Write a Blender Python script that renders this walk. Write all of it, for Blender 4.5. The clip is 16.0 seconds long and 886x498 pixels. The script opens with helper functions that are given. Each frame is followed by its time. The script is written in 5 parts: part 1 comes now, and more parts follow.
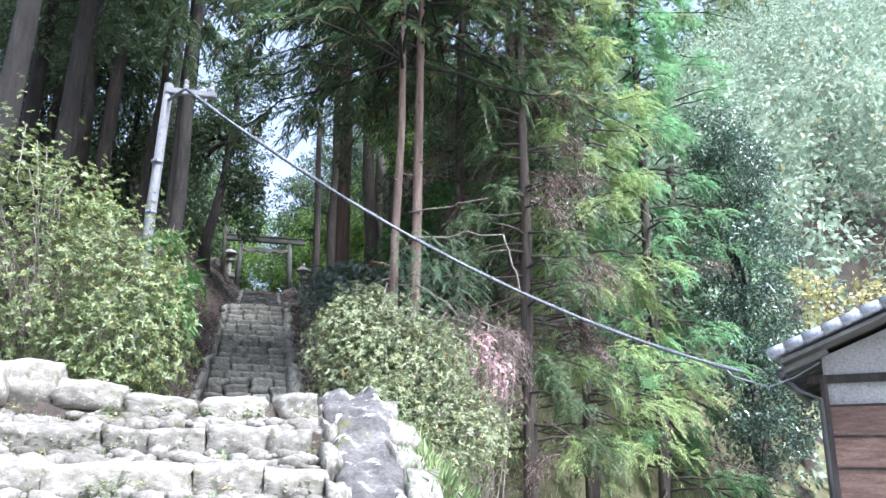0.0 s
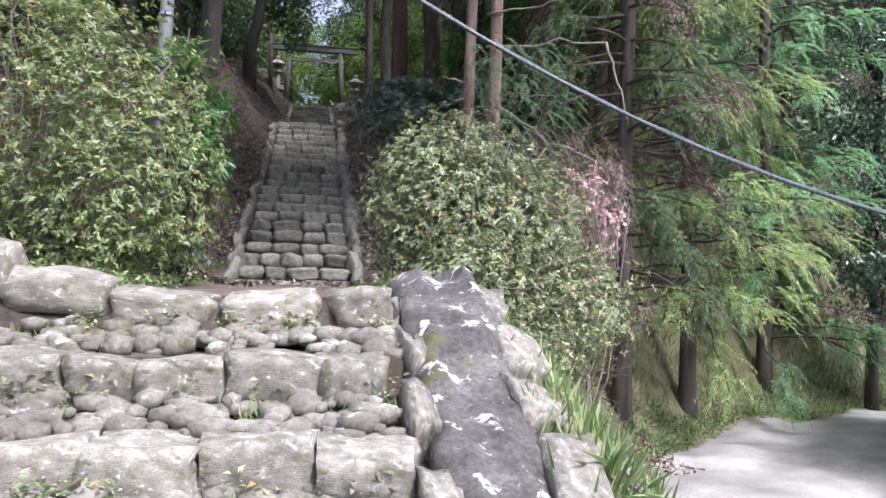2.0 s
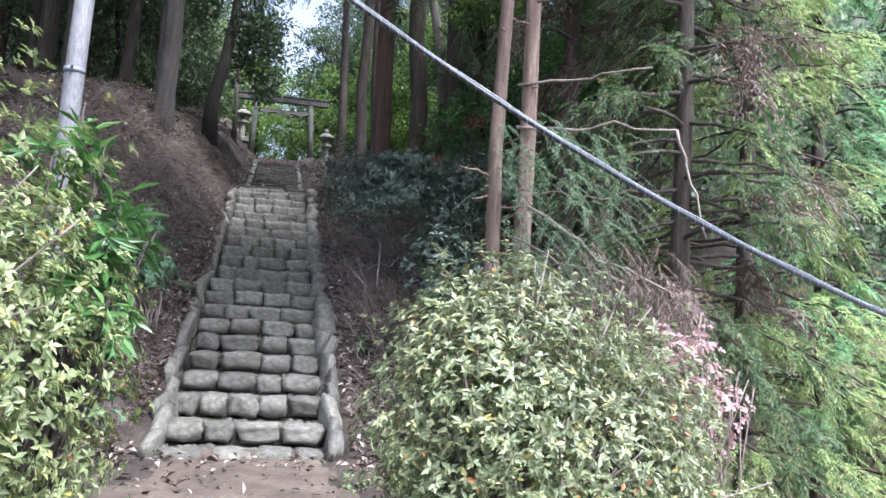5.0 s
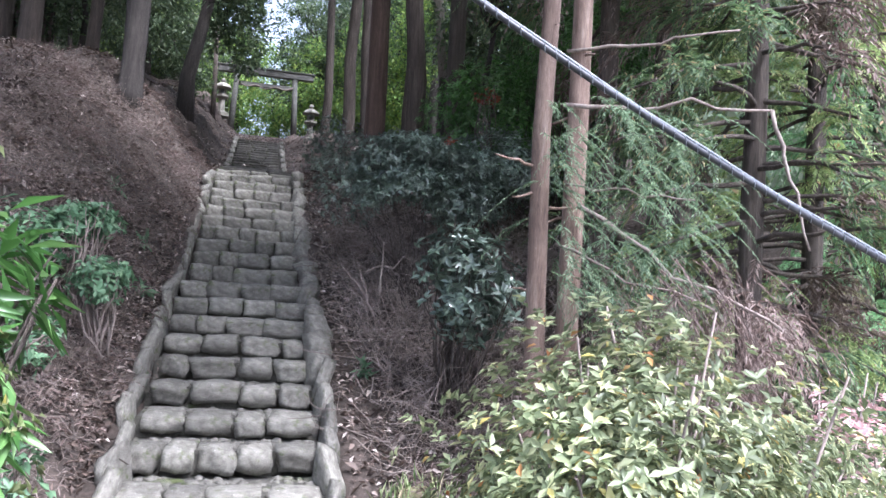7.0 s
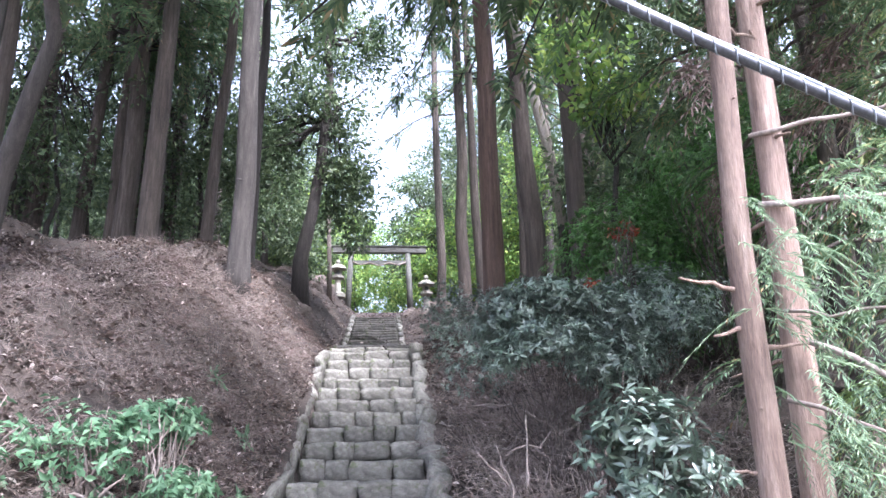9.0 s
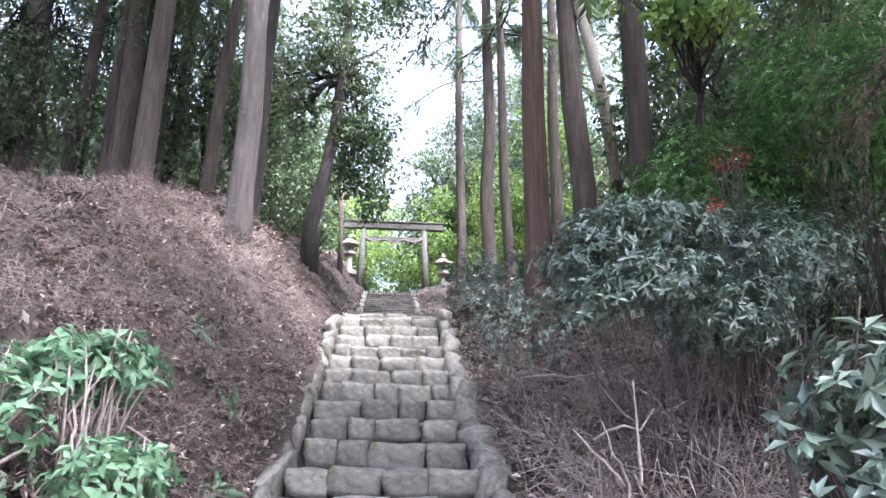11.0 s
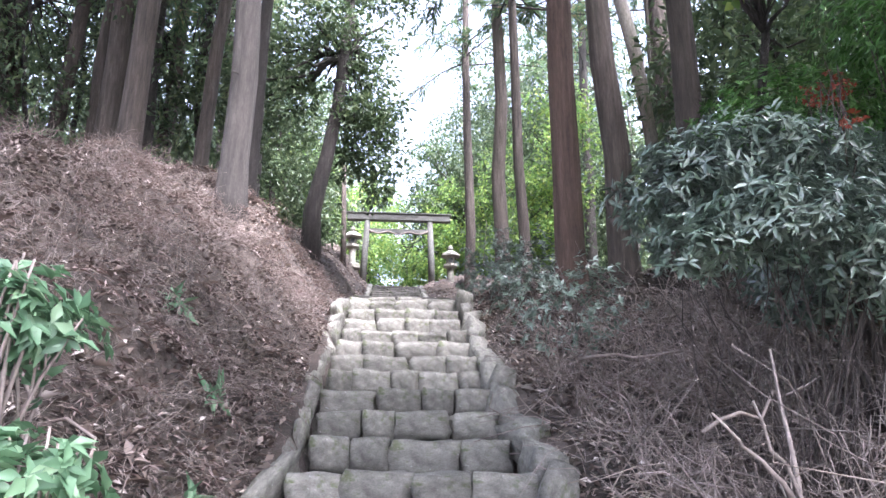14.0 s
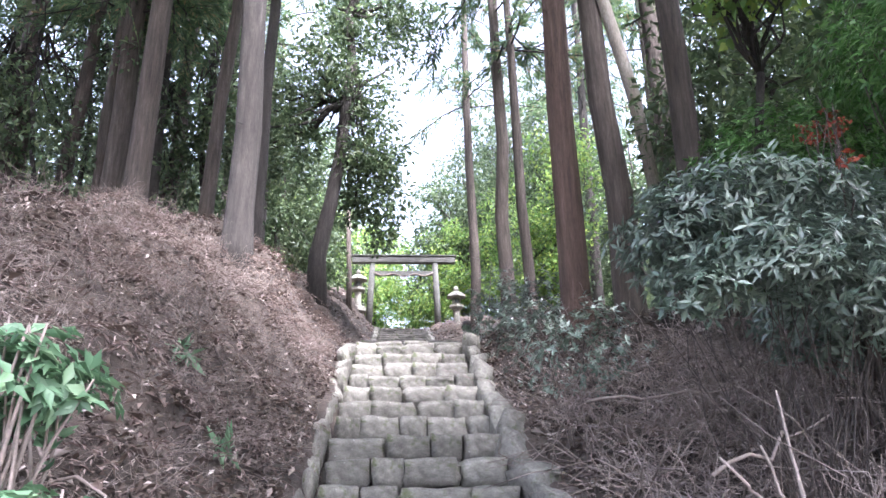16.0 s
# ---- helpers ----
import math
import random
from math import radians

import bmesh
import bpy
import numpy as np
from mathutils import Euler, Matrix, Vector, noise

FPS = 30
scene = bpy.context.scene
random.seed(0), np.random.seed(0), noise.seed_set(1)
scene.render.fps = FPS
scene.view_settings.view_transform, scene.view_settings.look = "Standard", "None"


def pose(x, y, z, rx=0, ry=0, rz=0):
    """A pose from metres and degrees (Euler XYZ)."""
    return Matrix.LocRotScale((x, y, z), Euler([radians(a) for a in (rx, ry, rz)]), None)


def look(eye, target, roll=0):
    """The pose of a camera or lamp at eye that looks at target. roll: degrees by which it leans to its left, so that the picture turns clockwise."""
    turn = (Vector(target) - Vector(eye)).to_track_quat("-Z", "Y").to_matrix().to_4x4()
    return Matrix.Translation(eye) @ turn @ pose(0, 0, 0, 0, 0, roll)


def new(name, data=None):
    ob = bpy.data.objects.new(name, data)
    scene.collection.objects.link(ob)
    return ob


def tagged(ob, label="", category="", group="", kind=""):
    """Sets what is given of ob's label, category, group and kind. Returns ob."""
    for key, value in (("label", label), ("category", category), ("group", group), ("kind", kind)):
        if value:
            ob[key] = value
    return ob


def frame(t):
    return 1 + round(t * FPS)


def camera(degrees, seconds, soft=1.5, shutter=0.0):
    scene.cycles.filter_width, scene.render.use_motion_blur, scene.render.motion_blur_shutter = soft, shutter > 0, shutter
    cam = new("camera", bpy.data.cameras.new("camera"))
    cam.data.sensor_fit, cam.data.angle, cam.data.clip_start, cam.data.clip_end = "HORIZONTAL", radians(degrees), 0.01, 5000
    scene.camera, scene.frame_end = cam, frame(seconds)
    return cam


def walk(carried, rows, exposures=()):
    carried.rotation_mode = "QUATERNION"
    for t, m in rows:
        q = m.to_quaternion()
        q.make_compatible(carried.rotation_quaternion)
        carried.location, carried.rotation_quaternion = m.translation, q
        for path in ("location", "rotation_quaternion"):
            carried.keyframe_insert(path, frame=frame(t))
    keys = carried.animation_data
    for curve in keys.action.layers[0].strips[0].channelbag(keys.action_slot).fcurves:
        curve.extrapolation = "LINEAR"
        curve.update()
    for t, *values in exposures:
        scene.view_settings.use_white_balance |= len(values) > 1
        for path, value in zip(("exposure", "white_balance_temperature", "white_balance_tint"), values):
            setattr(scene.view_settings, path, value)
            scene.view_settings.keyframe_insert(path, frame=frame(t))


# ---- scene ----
cam = camera(59.4, 16.0, soft=1.5)
PATH = [
    (0, (0.125, -10.393, -0.485), (0.568, -8.525, 0.075), 0.5),
    (0.5, (0.204, -9.941, -0.352), (0.654, -8.045, 0.098), -1.3),
    (1, (0.217, -9.48, -0.221), (0.685, -7.554, 0.044), 3.1),
    (1.5, (0.227, -9.022, -0.065), (0.68, -7.085, 0.141), 1.0),
    (2, (0.165, -8.533, 0.082), (0.501, -6.564, 0.165), 1.4),
    (2.5, (0.112, -8.045, 0.249), (0.486, -6.08, 0.213), 3.3),
    (3, (-0.007, -7.576, 0.406), (0.168, -5.595, 0.199), 4.9),
    (3.5, (0.001, -7.225, 0.577), (0.272, -5.244, 0.625), 3.0),
    (4, (0.027, -6.864, 0.755), (0.347, -4.896, 0.913), 0.8),
    (4.2, (0.037, -6.729, 0.801), (0.392, -4.774, 1.024), 1.8),
    (6.3, (0.137, -5.206, 1.323), (0.665, -3.285, 1.5), 1.5),
    (6.5, (0.123, -5.089, 1.335), (0.633, -3.163, 1.518), 0.2),
    (6.6, (0.085, -5.022, 1.331), (0.598, -3.098, 1.519), 0.5),
    (7, (0.067, -4.62, 1.398), (0.543, -2.684, 1.556), 3.4),
    (7.5, (0.084, -4.347, 1.543), (0.492, -2.407, 1.808), 1.0),
    (8, (0.162, -3.997, 1.554), (0.359, -2.06, 2.009), -2.6),
    (8.5, (0.157, -3.527, 1.583), (0.362, -1.608, 2.107), 1.3),
    (9, (0.193, -3.173, 1.567), (0.35, -1.262, 2.137), -1.0),
    (9.5, (0.245, -2.731, 1.545), (0.355, -0.815, 2.108), -0.0),
    (9.7, (0.215, -2.532, 1.545), (0.351, -0.614, 2.096), 1.6),
    (11.8, (-0.091, -0.422, 1.575), (0.013, 1.496, 2.132), -0.3),
    (12, (-0.101, -0.284, 1.584), (-0.038, 1.628, 2.167), -0.3),
    (12.5, (-0.142, -0.079, 1.569), (0.029, 1.826, 2.153), 0.7),
    (13, (-0.166, 0.065, 1.576), (0.045, 1.977, 2.124), 0.3),
    (13.5, (-0.164, 0.132, 1.576), (-0.018, 2.047, 2.137), 0.1),
    (14, (-0.155, 0.139, 1.567), (-0.022, 2.056, 2.122), 0.5),
    (14.5, (-0.149, 0.132, 1.569), (-0.009, 2.057, 2.093), -0.1),
    (15, (-0.149, 0.126, 1.565), (-0.011, 2.051, 2.088), 0.1),
    (15.5, (-0.158, 0.12, 1.577), (-0.025, 2.038, 2.13), -0.1),
    (16, (-0.154, 0.088, 1.592), (-0.036, 1.975, 2.245), -0.8),
]
walk(cam, [(t, look(eye, target, roll)) for t, eye, target, roll in PATH],
     exposures=[(0, 1.35, 5450, 13), (0.5, 1.15, 5450, 14), (1.5, 0.75, 5750, 18), (2.5, 0.55, 5850, 18), (3, 0.15, 5850, 18), (3.5, 0.25, 5800, 17), (4, 0.75, 5600, 16), (6.5, 1.45, 5600, 19), (7.5, 1.75, 5600, 21), (8, 2.2, 5600, 22), (9, 2.55, 5650, 22), (12, 2.8, 5750, 23), (16, 2.8, 5800, 23)])

# ---- world, sun ----
world = bpy.data.worlds.new("sky")
scene.world = world
world.use_nodes = True
wn = world.node_tree
sky = wn.nodes.new("ShaderNodeTexSky")
sky.sky_type = "NISHITA"
sky.sun_disc = False
sky.sun_elevation, sky.sun_rotation = radians(56), radians(150)
sky.air_density, sky.dust_density = 1.0, 4.0
wn.nodes["Background"].inputs[1].default_value = 0.19
pale = wn.nodes.new("ShaderNodeHueSaturation")
pale.inputs["Saturation"].default_value = 0.55
wn.links.new(sky.outputs[0], pale.inputs["Color"])
wn.links.new(pale.outputs[0], wn.nodes["Background"].inputs[0])
sun_data = bpy.data.lights.new("sun", "SUN")
sun_data.energy, sun_data.angle, sun_data.color = 3.6, radians(14), (1.0, 0.97, 0.93)
sun = new("sun", sun_data)
sun.matrix_world = look((0, 0, 0), (-math.sin(radians(150)) * math.cos(radians(56)), -math.cos(radians(150)) * math.cos(radians(56)), -math.sin(radians(56))))

# ---- materials ----
def material(name, rough=0.8, metal=0.0):
    m = bpy.data.materials.new(name)
    m.use_nodes = True
    b = m.node_tree.nodes["Principled BSDF"]
    b.inputs["Roughness"].default_value = rough
    b.inputs["Metallic"].default_value = metal
    return m, m.node_tree, b


def ramp(nt, fac, stops):
    r = nt.nodes.new("ShaderNodeValToRGB")
    while len(r.color_ramp.elements) < len(stops):
        r.color_ramp.elements.new(0.5)
    for e, (p, c) in zip(r.color_ramp.elements, stops):
        e.position, e.color = p, (*c, 1)
    nt.links.new(fac, r.inputs[0])
    return r.outputs[0]


def noise_fac(nt, scale, detail=5, rough=0.6, stretch=None, world_space=False):
    n = nt.nodes.new("ShaderNodeTexNoise")
    n.inputs["Scale"].default_value, n.inputs["Detail"].default_value, n.inputs["Roughness"].default_value = scale, detail, rough
    c = nt.nodes.new("ShaderNodeNewGeometry" if world_space else "ShaderNodeTexCoord")
    out = c.outputs["Position"] if world_space else c.outputs["Object"]
    if stretch:
        mp = nt.nodes.new("ShaderNodeMapping")
        mp.inputs["Scale"].default_value = stretch
        nt.links.new(out, mp.inputs[0])
        out = mp.outputs[0]
    nt.links.new(out, n.inputs["Vector"])
    return n.outputs["Fac"]


def mix(nt, fac, a, b, mode="MIX"):
    x = nt.nodes.new("ShaderNodeMix")
    x.data_type, x.blend_type = "RGBA", mode
    for s, v in ((x.inputs[0], fac), (x.inputs[6], a), (x.inputs[7], b)):
        if isinstance(v, (int, float)):
            s.default_value = v
        elif isinstance(v, tuple):
            s.default_value = (*v, 1)
        else:
            nt.links.new(v, s)
    return x.outputs[2]


def bump(nt, b, height, strength=0.4, dist=0.02):
    n = nt.nodes.new("ShaderNodeBump")
    n.inputs["Strength"].default_value, n.inputs["Distance"].default_value = strength, dist
    nt.links.new(height, n.inputs["Height"])
    nt.links.new(n.outputs[0], b.inputs["Normal"])


def surface(name, stops, scale=3.0, fine=40.0, rough=0.85, strength=0.5, dist=0.02, stretch=None, spots=None, world_space=False, vary=0.25):
    """Two scales of noise over a colour ramp, with bump; spots: (colour, scale, from, to); vary: brightness from object to object."""
    m, nt, b = material(name, rough)
    big = noise_fac(nt, scale, 4, 0.6, stretch, world_space)
    small = noise_fac(nt, fine, 6, 0.7, stretch, world_space)
    col = ramp(nt, big, stops)
    shade = ramp(nt, small, [(0.3, (0.55, 0.55, 0.55)), (0.7, (1.25, 1.25, 1.25))])
    col = mix(nt, 1.0, col, shade, "MULTIPLY")
    for c, s, lo, hi in spots or ():
        f = noise_fac(nt, s, 5, 0.65, None, world_space)
        r = ramp(nt, f, [(lo, (0, 0, 0)), (hi, (1, 1, 1))])
        col = mix(nt, r, col, c)
    if vary:
        oi = nt.nodes.new("ShaderNodeObjectInfo")
        r = ramp(nt, oi.outputs["Random"], [(0, (1 - vary,) * 3), (1, (1 + vary,) * 3)])
        col = mix(nt, 1.0, col, r, "MULTIPLY")
    nt.links.new(col, b.inputs["Base Color"])
    bump(nt, b, small, strength, dist)
    return m


def foliage(name, stops, rough=0.45, through_light=0.35, spec=0.5):
    """Leaf material: colour from leaf to leaf, some light through the blade."""
    m, nt, b = material(name, rough)
    g = nt.nodes.new("ShaderNodeNewGeometry")
    col = ramp(nt, g.outputs["Random Per Island"], stops)
    f = noise_fac(nt, 0.9, 3)
    col = mix(nt, 1.0, col, ramp(nt, f, [(0.3, (0.65, 0.65, 0.65)), (0.7, (1.3, 1.3, 1.3))]), "MULTIPLY")
    nt.links.new(col, b.inputs["Base Color"])
    b.inputs["Specular IOR Level"].default_value = spec
    t = nt.nodes.new("ShaderNodeBsdfTranslucent")
    nt.links.new(col, t.inputs[0])
    s = nt.nodes.new("ShaderNodeMixShader")
    s.inputs[0].default_value = through_light
    nt.links.new(b.outputs[0], s.inputs[1])
    nt.links.new(t.outputs[0], s.inputs[2])
    nt.links.new(s.outputs[0], nt.nodes["Material Output"].inputs[0])
    return m


M_STONE = surface("old_stone", [(0.3, (0.13, 0.122, 0.1)), (0.55, (0.235, 0.225, 0.19)), (0.75, (0.34, 0.325, 0.28))], 4, 45, 0.9, 0.6, 0.02,
                  spots=[((0.09, 0.11, 0.04), 3.0, 0.55, 0.7), ((0.5, 0.5, 0.46), 9.0, 0.66, 0.72)])
# old stone darkened: canopy shade over the far steps is in the colour
M_STONE_SHADED = surface("shaded_stone", [(0.3, (0.045, 0.042, 0.036)), (0.55, (0.085, 0.08, 0.068)), (0.75, (0.15, 0.14, 0.12))], 4, 45, 0.85, 0.6, 0.02,
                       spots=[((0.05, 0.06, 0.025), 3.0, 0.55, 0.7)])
M_STONE_PALE = surface("pale_stone", [(0.3, (0.16, 0.145, 0.115)), (0.5, (0.3, 0.275, 0.23)), (0.72, (0.5, 0.47, 0.41))], 4, 45, 0.9, 0.6, 0.02,
                       spots=[((0.13, 0.13, 0.06), 3.0, 0.56, 0.7), ((0.11, 0.09, 0.065), 6.0, 0.6, 0.72), ((0.66, 0.65, 0.6), 8.0, 0.6, 0.66)])
M_SLAB = surface("lichen_slab", [(0.3, (0.07, 0.065, 0.06)), (0.55, (0.15, 0.138, 0.128)), (0.75, (0.25, 0.235, 0.215))], 5, 40, 0.92, 0.9, 0.03,
                 spots=[((0.13, 0.13, 0.05), 2.2, 0.6, 0.7), ((0.6, 0.59, 0.55), 6.5, 0.585, 0.62), ((0.5, 0.49, 0.45), 22.0, 0.66, 0.7)])
M_GROUND = surface("forest_floor", [(0.3, (0.03, 0.024, 0.019)), (0.5, (0.07, 0.054, 0.043)), (0.7, (0.13, 0.102, 0.082))], 1.3, 22, 0.95, 0.8, 0.04, world_space=True, vary=0)
M_BARK_RED = surface("red_cedar_bark", [(0.3, (0.07, 0.045, 0.035)), (0.55, (0.125, 0.08, 0.06)), (0.75, (0.18, 0.125, 0.1))], 3, 22, 0.92, 0.9, 0.03, stretch=(6, 6, 0.5))
M_BARK = surface("cedar_bark", [(0.3, (0.055, 0.045, 0.038)), (0.55, (0.105, 0.085, 0.07)), (0.75, (0.165, 0.138, 0.116))], 3, 22, 0.92, 0.9, 0.03, stretch=(6, 6, 0.5))
M_BARK_DARK = surface("dark_bark", [(0.3, (0.03, 0.026, 0.022)), (0.6, (0.06, 0.052, 0.045)), (0.8, (0.1, 0.09, 0.078))], 3, 25, 0.92, 0.9, 0.03, stretch=(5, 5, 0.6))
M_BARK_PINK = surface("young_cedar_bark", [(0.3, (0.15, 0.1, 0.078)), (0.55, (0.26, 0.185, 0.145)), (0.75, (0.4, 0.31, 0.255))], 3, 25, 0.85, 0.7, 0.02, stretch=(6, 6, 0.6))
M_BARK_PALE = surface("pale_bark", [(0.3, (0.3, 0.27, 0.22)), (0.6, (0.45, 0.41, 0.35)), (0.8, (0.6, 0.56, 0.5))], 3, 25, 0.85, 0.6, 0.02, stretch=(3, 3, 0.6))
M_SOIL = surface("bare_soil", [(0.3, (0.08, 0.06, 0.045)), (0.55, (0.15, 0.115, 0.088)), (0.75, (0.23, 0.18, 0.14))], 2.5, 30, 0.95, 0.7, 0.02, world_space=True, vary=0.1,
                 spots=[((0.06, 0.08, 0.03), 5.0, 0.6, 0.72)])
M_VERGE = surface("grassy_soil", [(0.3, (0.11, 0.1, 0.055)), (0.55, (0.22, 0.21, 0.11)), (0.75, (0.38, 0.34, 0.22))], 1.6, 40, 0.95, 0.7, 0.02, world_space=True, vary=0)
M_TREAD = surface("packed_stone_tread", [(0.3, (0.075, 0.07, 0.058)), (0.55, (0.14, 0.135, 0.11)), (0.75, (0.22, 0.21, 0.175))], 7, 35, 0.95, 0.9, 0.03, world_space=True, vary=0.1,
                  spots=[((0.09, 0.11, 0.045), 4.0, 0.6, 0.72)])
M_ROAD = surface("worn_concrete", [(0.3, (0.19, 0.18, 0.17)), (0.5, (0.33, 0.315, 0.29)), (0.7, (0.5, 0.48, 0.45))], 0.8, 60, 0.9, 0.3, 0.005, world_space=True, vary=0)
M_PLASTER = surface("grey_plaster", [(0.3, (0.32, 0.31, 0.3)), (0.7, (0.45, 0.44, 0.42))], 2, 30, 0.9, 0.2, 0.004)
M_BOARD = surface("brown_board", [(0.3, (0.1, 0.06, 0.045)), (0.55, (0.17, 0.105, 0.08)), (0.75, (0.24, 0.155, 0.12))], 3, 24, 0.8, 0.5, 0.006, stretch=(1, 6, 8))
M_TILE = surface("glazed_roof_tile", [(0.3, (0.22, 0.24, 0.28)), (0.7, (0.38, 0.4, 0.44))], 3, 20, 0.3, 0.15, 0.004)
M_POLE = surface("concrete_pole", [(0.3, (0.15, 0.15, 0.155)), (0.7, (0.22, 0.22, 0.225))], 2, 60, 0.7, 0.2, 0.002, stretch=(1, 1, 0.3))
M_CABLE = surface("black_cable", [(0.3, (0.03, 0.034, 0.04)), (0.7, (0.06, 0.065, 0.075))], 20, 80, 0.35, 0.2, 0.002, vary=0)
M_SPIRAL = surface("grey_wire", [(0.3, (0.14, 0.16, 0.18)), (0.7, (0.24, 0.27, 0.3))], 20, 80, 0.35, 0.2, 0.002, vary=0)
M_RUBBER = surface("dark_plastic", [(0.3, (0.04, 0.045, 0.045)), (0.7, (0.07, 0.075, 0.075))], 5, 60, 0.4, 0.1, 0.002, vary=0)
M_MOSS = surface("moss", [(0.3, (0.07, 0.09, 0.015)), (0.7, (0.17, 0.2, 0.04))], 8, 60, 0.95, 0.8, 0.01)
M_TWIG = surface("dry_twig", [(0.3, (0.15, 0.12, 0.1)), (0.6, (0.29, 0.24, 0.21)), (0.8, (0.46, 0.4, 0.36))], 3, 40, 0.9, 0.3, 0.004, vary=0)

# hedge greens raised: the sky's reflection on glossy leaves is in the colour
M_LEAF_HEDGE = foliage("hedge_leaf", [(0, (0.12, 0.16, 0.055)), (0.4, (0.2, 0.26, 0.1)), (0.8, (0.34, 0.4, 0.2)), (0.95, (0.48, 0.5, 0.24)), (0.985, (0.5, 0.46, 0.1)), (1, (0.34, 0.16, 0.06))], 0.4)
M_LEAF_AZALEA = foliage("azalea_leaf", [(0, (0.1, 0.125, 0.065)), (0.4, (0.19, 0.235, 0.12)), (0.75, (0.34, 0.38, 0.22)), (0.95, (0.5, 0.51, 0.28)), (0.985, (0.46, 0.4, 0.12)), (1, (0.42, 0.18, 0.08))], 0.4)
M_LEAF_PINK = foliage("pink_flower", [(0, (0.42, 0.24, 0.24)), (0.5, (0.6, 0.42, 0.42)), (1, (0.75, 0.6, 0.58))], 0.6, 0.3, 0.2)
M_LEAF_BROAD = foliage("broad_leaf", [(0, (0.05, 0.13, 0.03)), (0.6, (0.1, 0.24, 0.06)), (1, (0.2, 0.36, 0.12))], 0.35)
M_LEAF_HERB = foliage("herb_leaf", [(0, (0.085, 0.17, 0.09)), (0.6, (0.15, 0.28, 0.15)), (1, (0.26, 0.4, 0.23))], 0.5)
# laurel base colour paled and greyed to include highlights from the sky
M_LEAF_LAUREL = foliage("laurel_leaf", [(0, (0.07, 0.11, 0.08)), (0.6, (0.14, 0.2, 0.14)), (1, (0.28, 0.35, 0.28))], 0.28, 0.15, 1.0)
M_LEAF_DARK = foliage("shade_leaf", [(0, (0.06, 0.095, 0.05)), (0.6, (0.11, 0.165, 0.08)), (1, (0.2, 0.26, 0.12))], 0.45)
M_LEAF_MAPLE = foliage("maple_leaf", [(0, (0.13, 0.24, 0.07)), (0.6, (0.22, 0.36, 0.1)), (1, (0.4, 0.5, 0.12))], 0.5, 0.55)
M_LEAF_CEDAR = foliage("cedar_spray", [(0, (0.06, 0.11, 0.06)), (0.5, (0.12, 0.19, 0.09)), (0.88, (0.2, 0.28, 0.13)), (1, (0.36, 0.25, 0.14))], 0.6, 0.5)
# yellow-green cedar, its colour brightened to stand for sunlight on the sprays
M_LEAF_CEDAR_SUNLIT = foliage("sunlit_cedar_spray", [(0, (0.18, 0.27, 0.1)), (0.5, (0.34, 0.46, 0.18)), (0.9, (0.52, 0.6, 0.28)), (1, (0.42, 0.27, 0.14))], 0.6, 0.5)
M_LEAF_SPRAY = foliage("soft_cedar_spray", [(0, (0.1, 0.16, 0.1)), (0.5, (0.17, 0.26, 0.15)), (1, (0.28, 0.37, 0.22))], 0.6, 0.45)
M_LEAF_CEDAR_BRIGHT = foliage("bright_cedar_spray", [(0, (0.13, 0.29, 0.14)), (0.5, (0.24, 0.46, 0.22)), (0.97, (0.38, 0.58, 0.3)), (1, (0.4, 0.18, 0.09))], 0.6, 0.5)
M_LEAF_DEAD = foliage("dead_spray", [(0, (0.13, 0.09, 0.075)), (0.6, (0.22, 0.17, 0.15)), (1, (0.33, 0.27, 0.24))], 0.8, 0.2, 0.2)
M_LEAF_CAMELLIA = foliage("glossy_leaf", [(0, (0.06, 0.1, 0.07)), (0.6, (0.12, 0.19, 0.13)), (1, (0.24, 0.32, 0.25))], 0.2, 0.15, 0.9)
# hill leaves paled so that distance haze is part of their colour
M_LEAF_HILL_HAZE = foliage("hazy_hill_leaf", [(0, (0.24, 0.33, 0.23)), (0.6, (0.37, 0.46, 0.33)), (0.96, (0.51, 0.57, 0.43)), (1, (0.5, 0.36, 0.14))], 0.6)
M_LEAF_RED = foliage("red_leaf", [(0, (0.25, 0.05, 0.03)), (1, (0.45, 0.12, 0.06))], 0.5)
M_LEAF_YELLOW = foliage("yellow_leaf", [(0, (0.4, 0.36, 0.14)), (1, (0.56, 0.52, 0.22))], 0.5)
M_LITTER = foliage("fallen_leaf", [(0, (0.05, 0.036, 0.028)), (0.5, (0.12, 0.088, 0.07)), (0.78, (0.22, 0.17, 0.14)), (0.9, (0.42, 0.35, 0.3)), (1, (0.62, 0.55, 0.49))], 0.5, 0.1, 0.4)
M_GRASS = foliage("grass_blade", [(0, (0.14, 0.22, 0.08)), (0.6, (0.28, 0.39, 0.16)), (0.88, (0.42, 0.46, 0.25)), (1, (0.44, 0.38, 0.25))], 0.5)
M_WOOD = surface("weathered_wood", [(0.3, (0.07, 0.07, 0.06)), (0.6, (0.13, 0.13, 0.115)), (0.8, (0.2, 0.195, 0.18))], 3, 30, 0.85, 0.6, 0.01, stretch=(1, 8, 8))

# ---- mesh helpers ----
def part(name, bm, mat, parent=None, label=""):
    me = bpy.data.meshes.new(name)
    bm.to_mesh(me)
    bm.free()
    me.materials.append(mat)
    ob = new(name, me)
    ob.parent = parent
    if label:
        ob["label"] = label
    return ob


def raw(name, verts, faces, mat, parent=None, smooth=False):
    me = bpy.data.meshes.new(name)
    me.from_pydata(verts, [], faces)
    me.materials.append(mat)
    if smooth:
        me.shade_smooth()
    ob = new(name, me)
    ob.parent = parent
    return ob


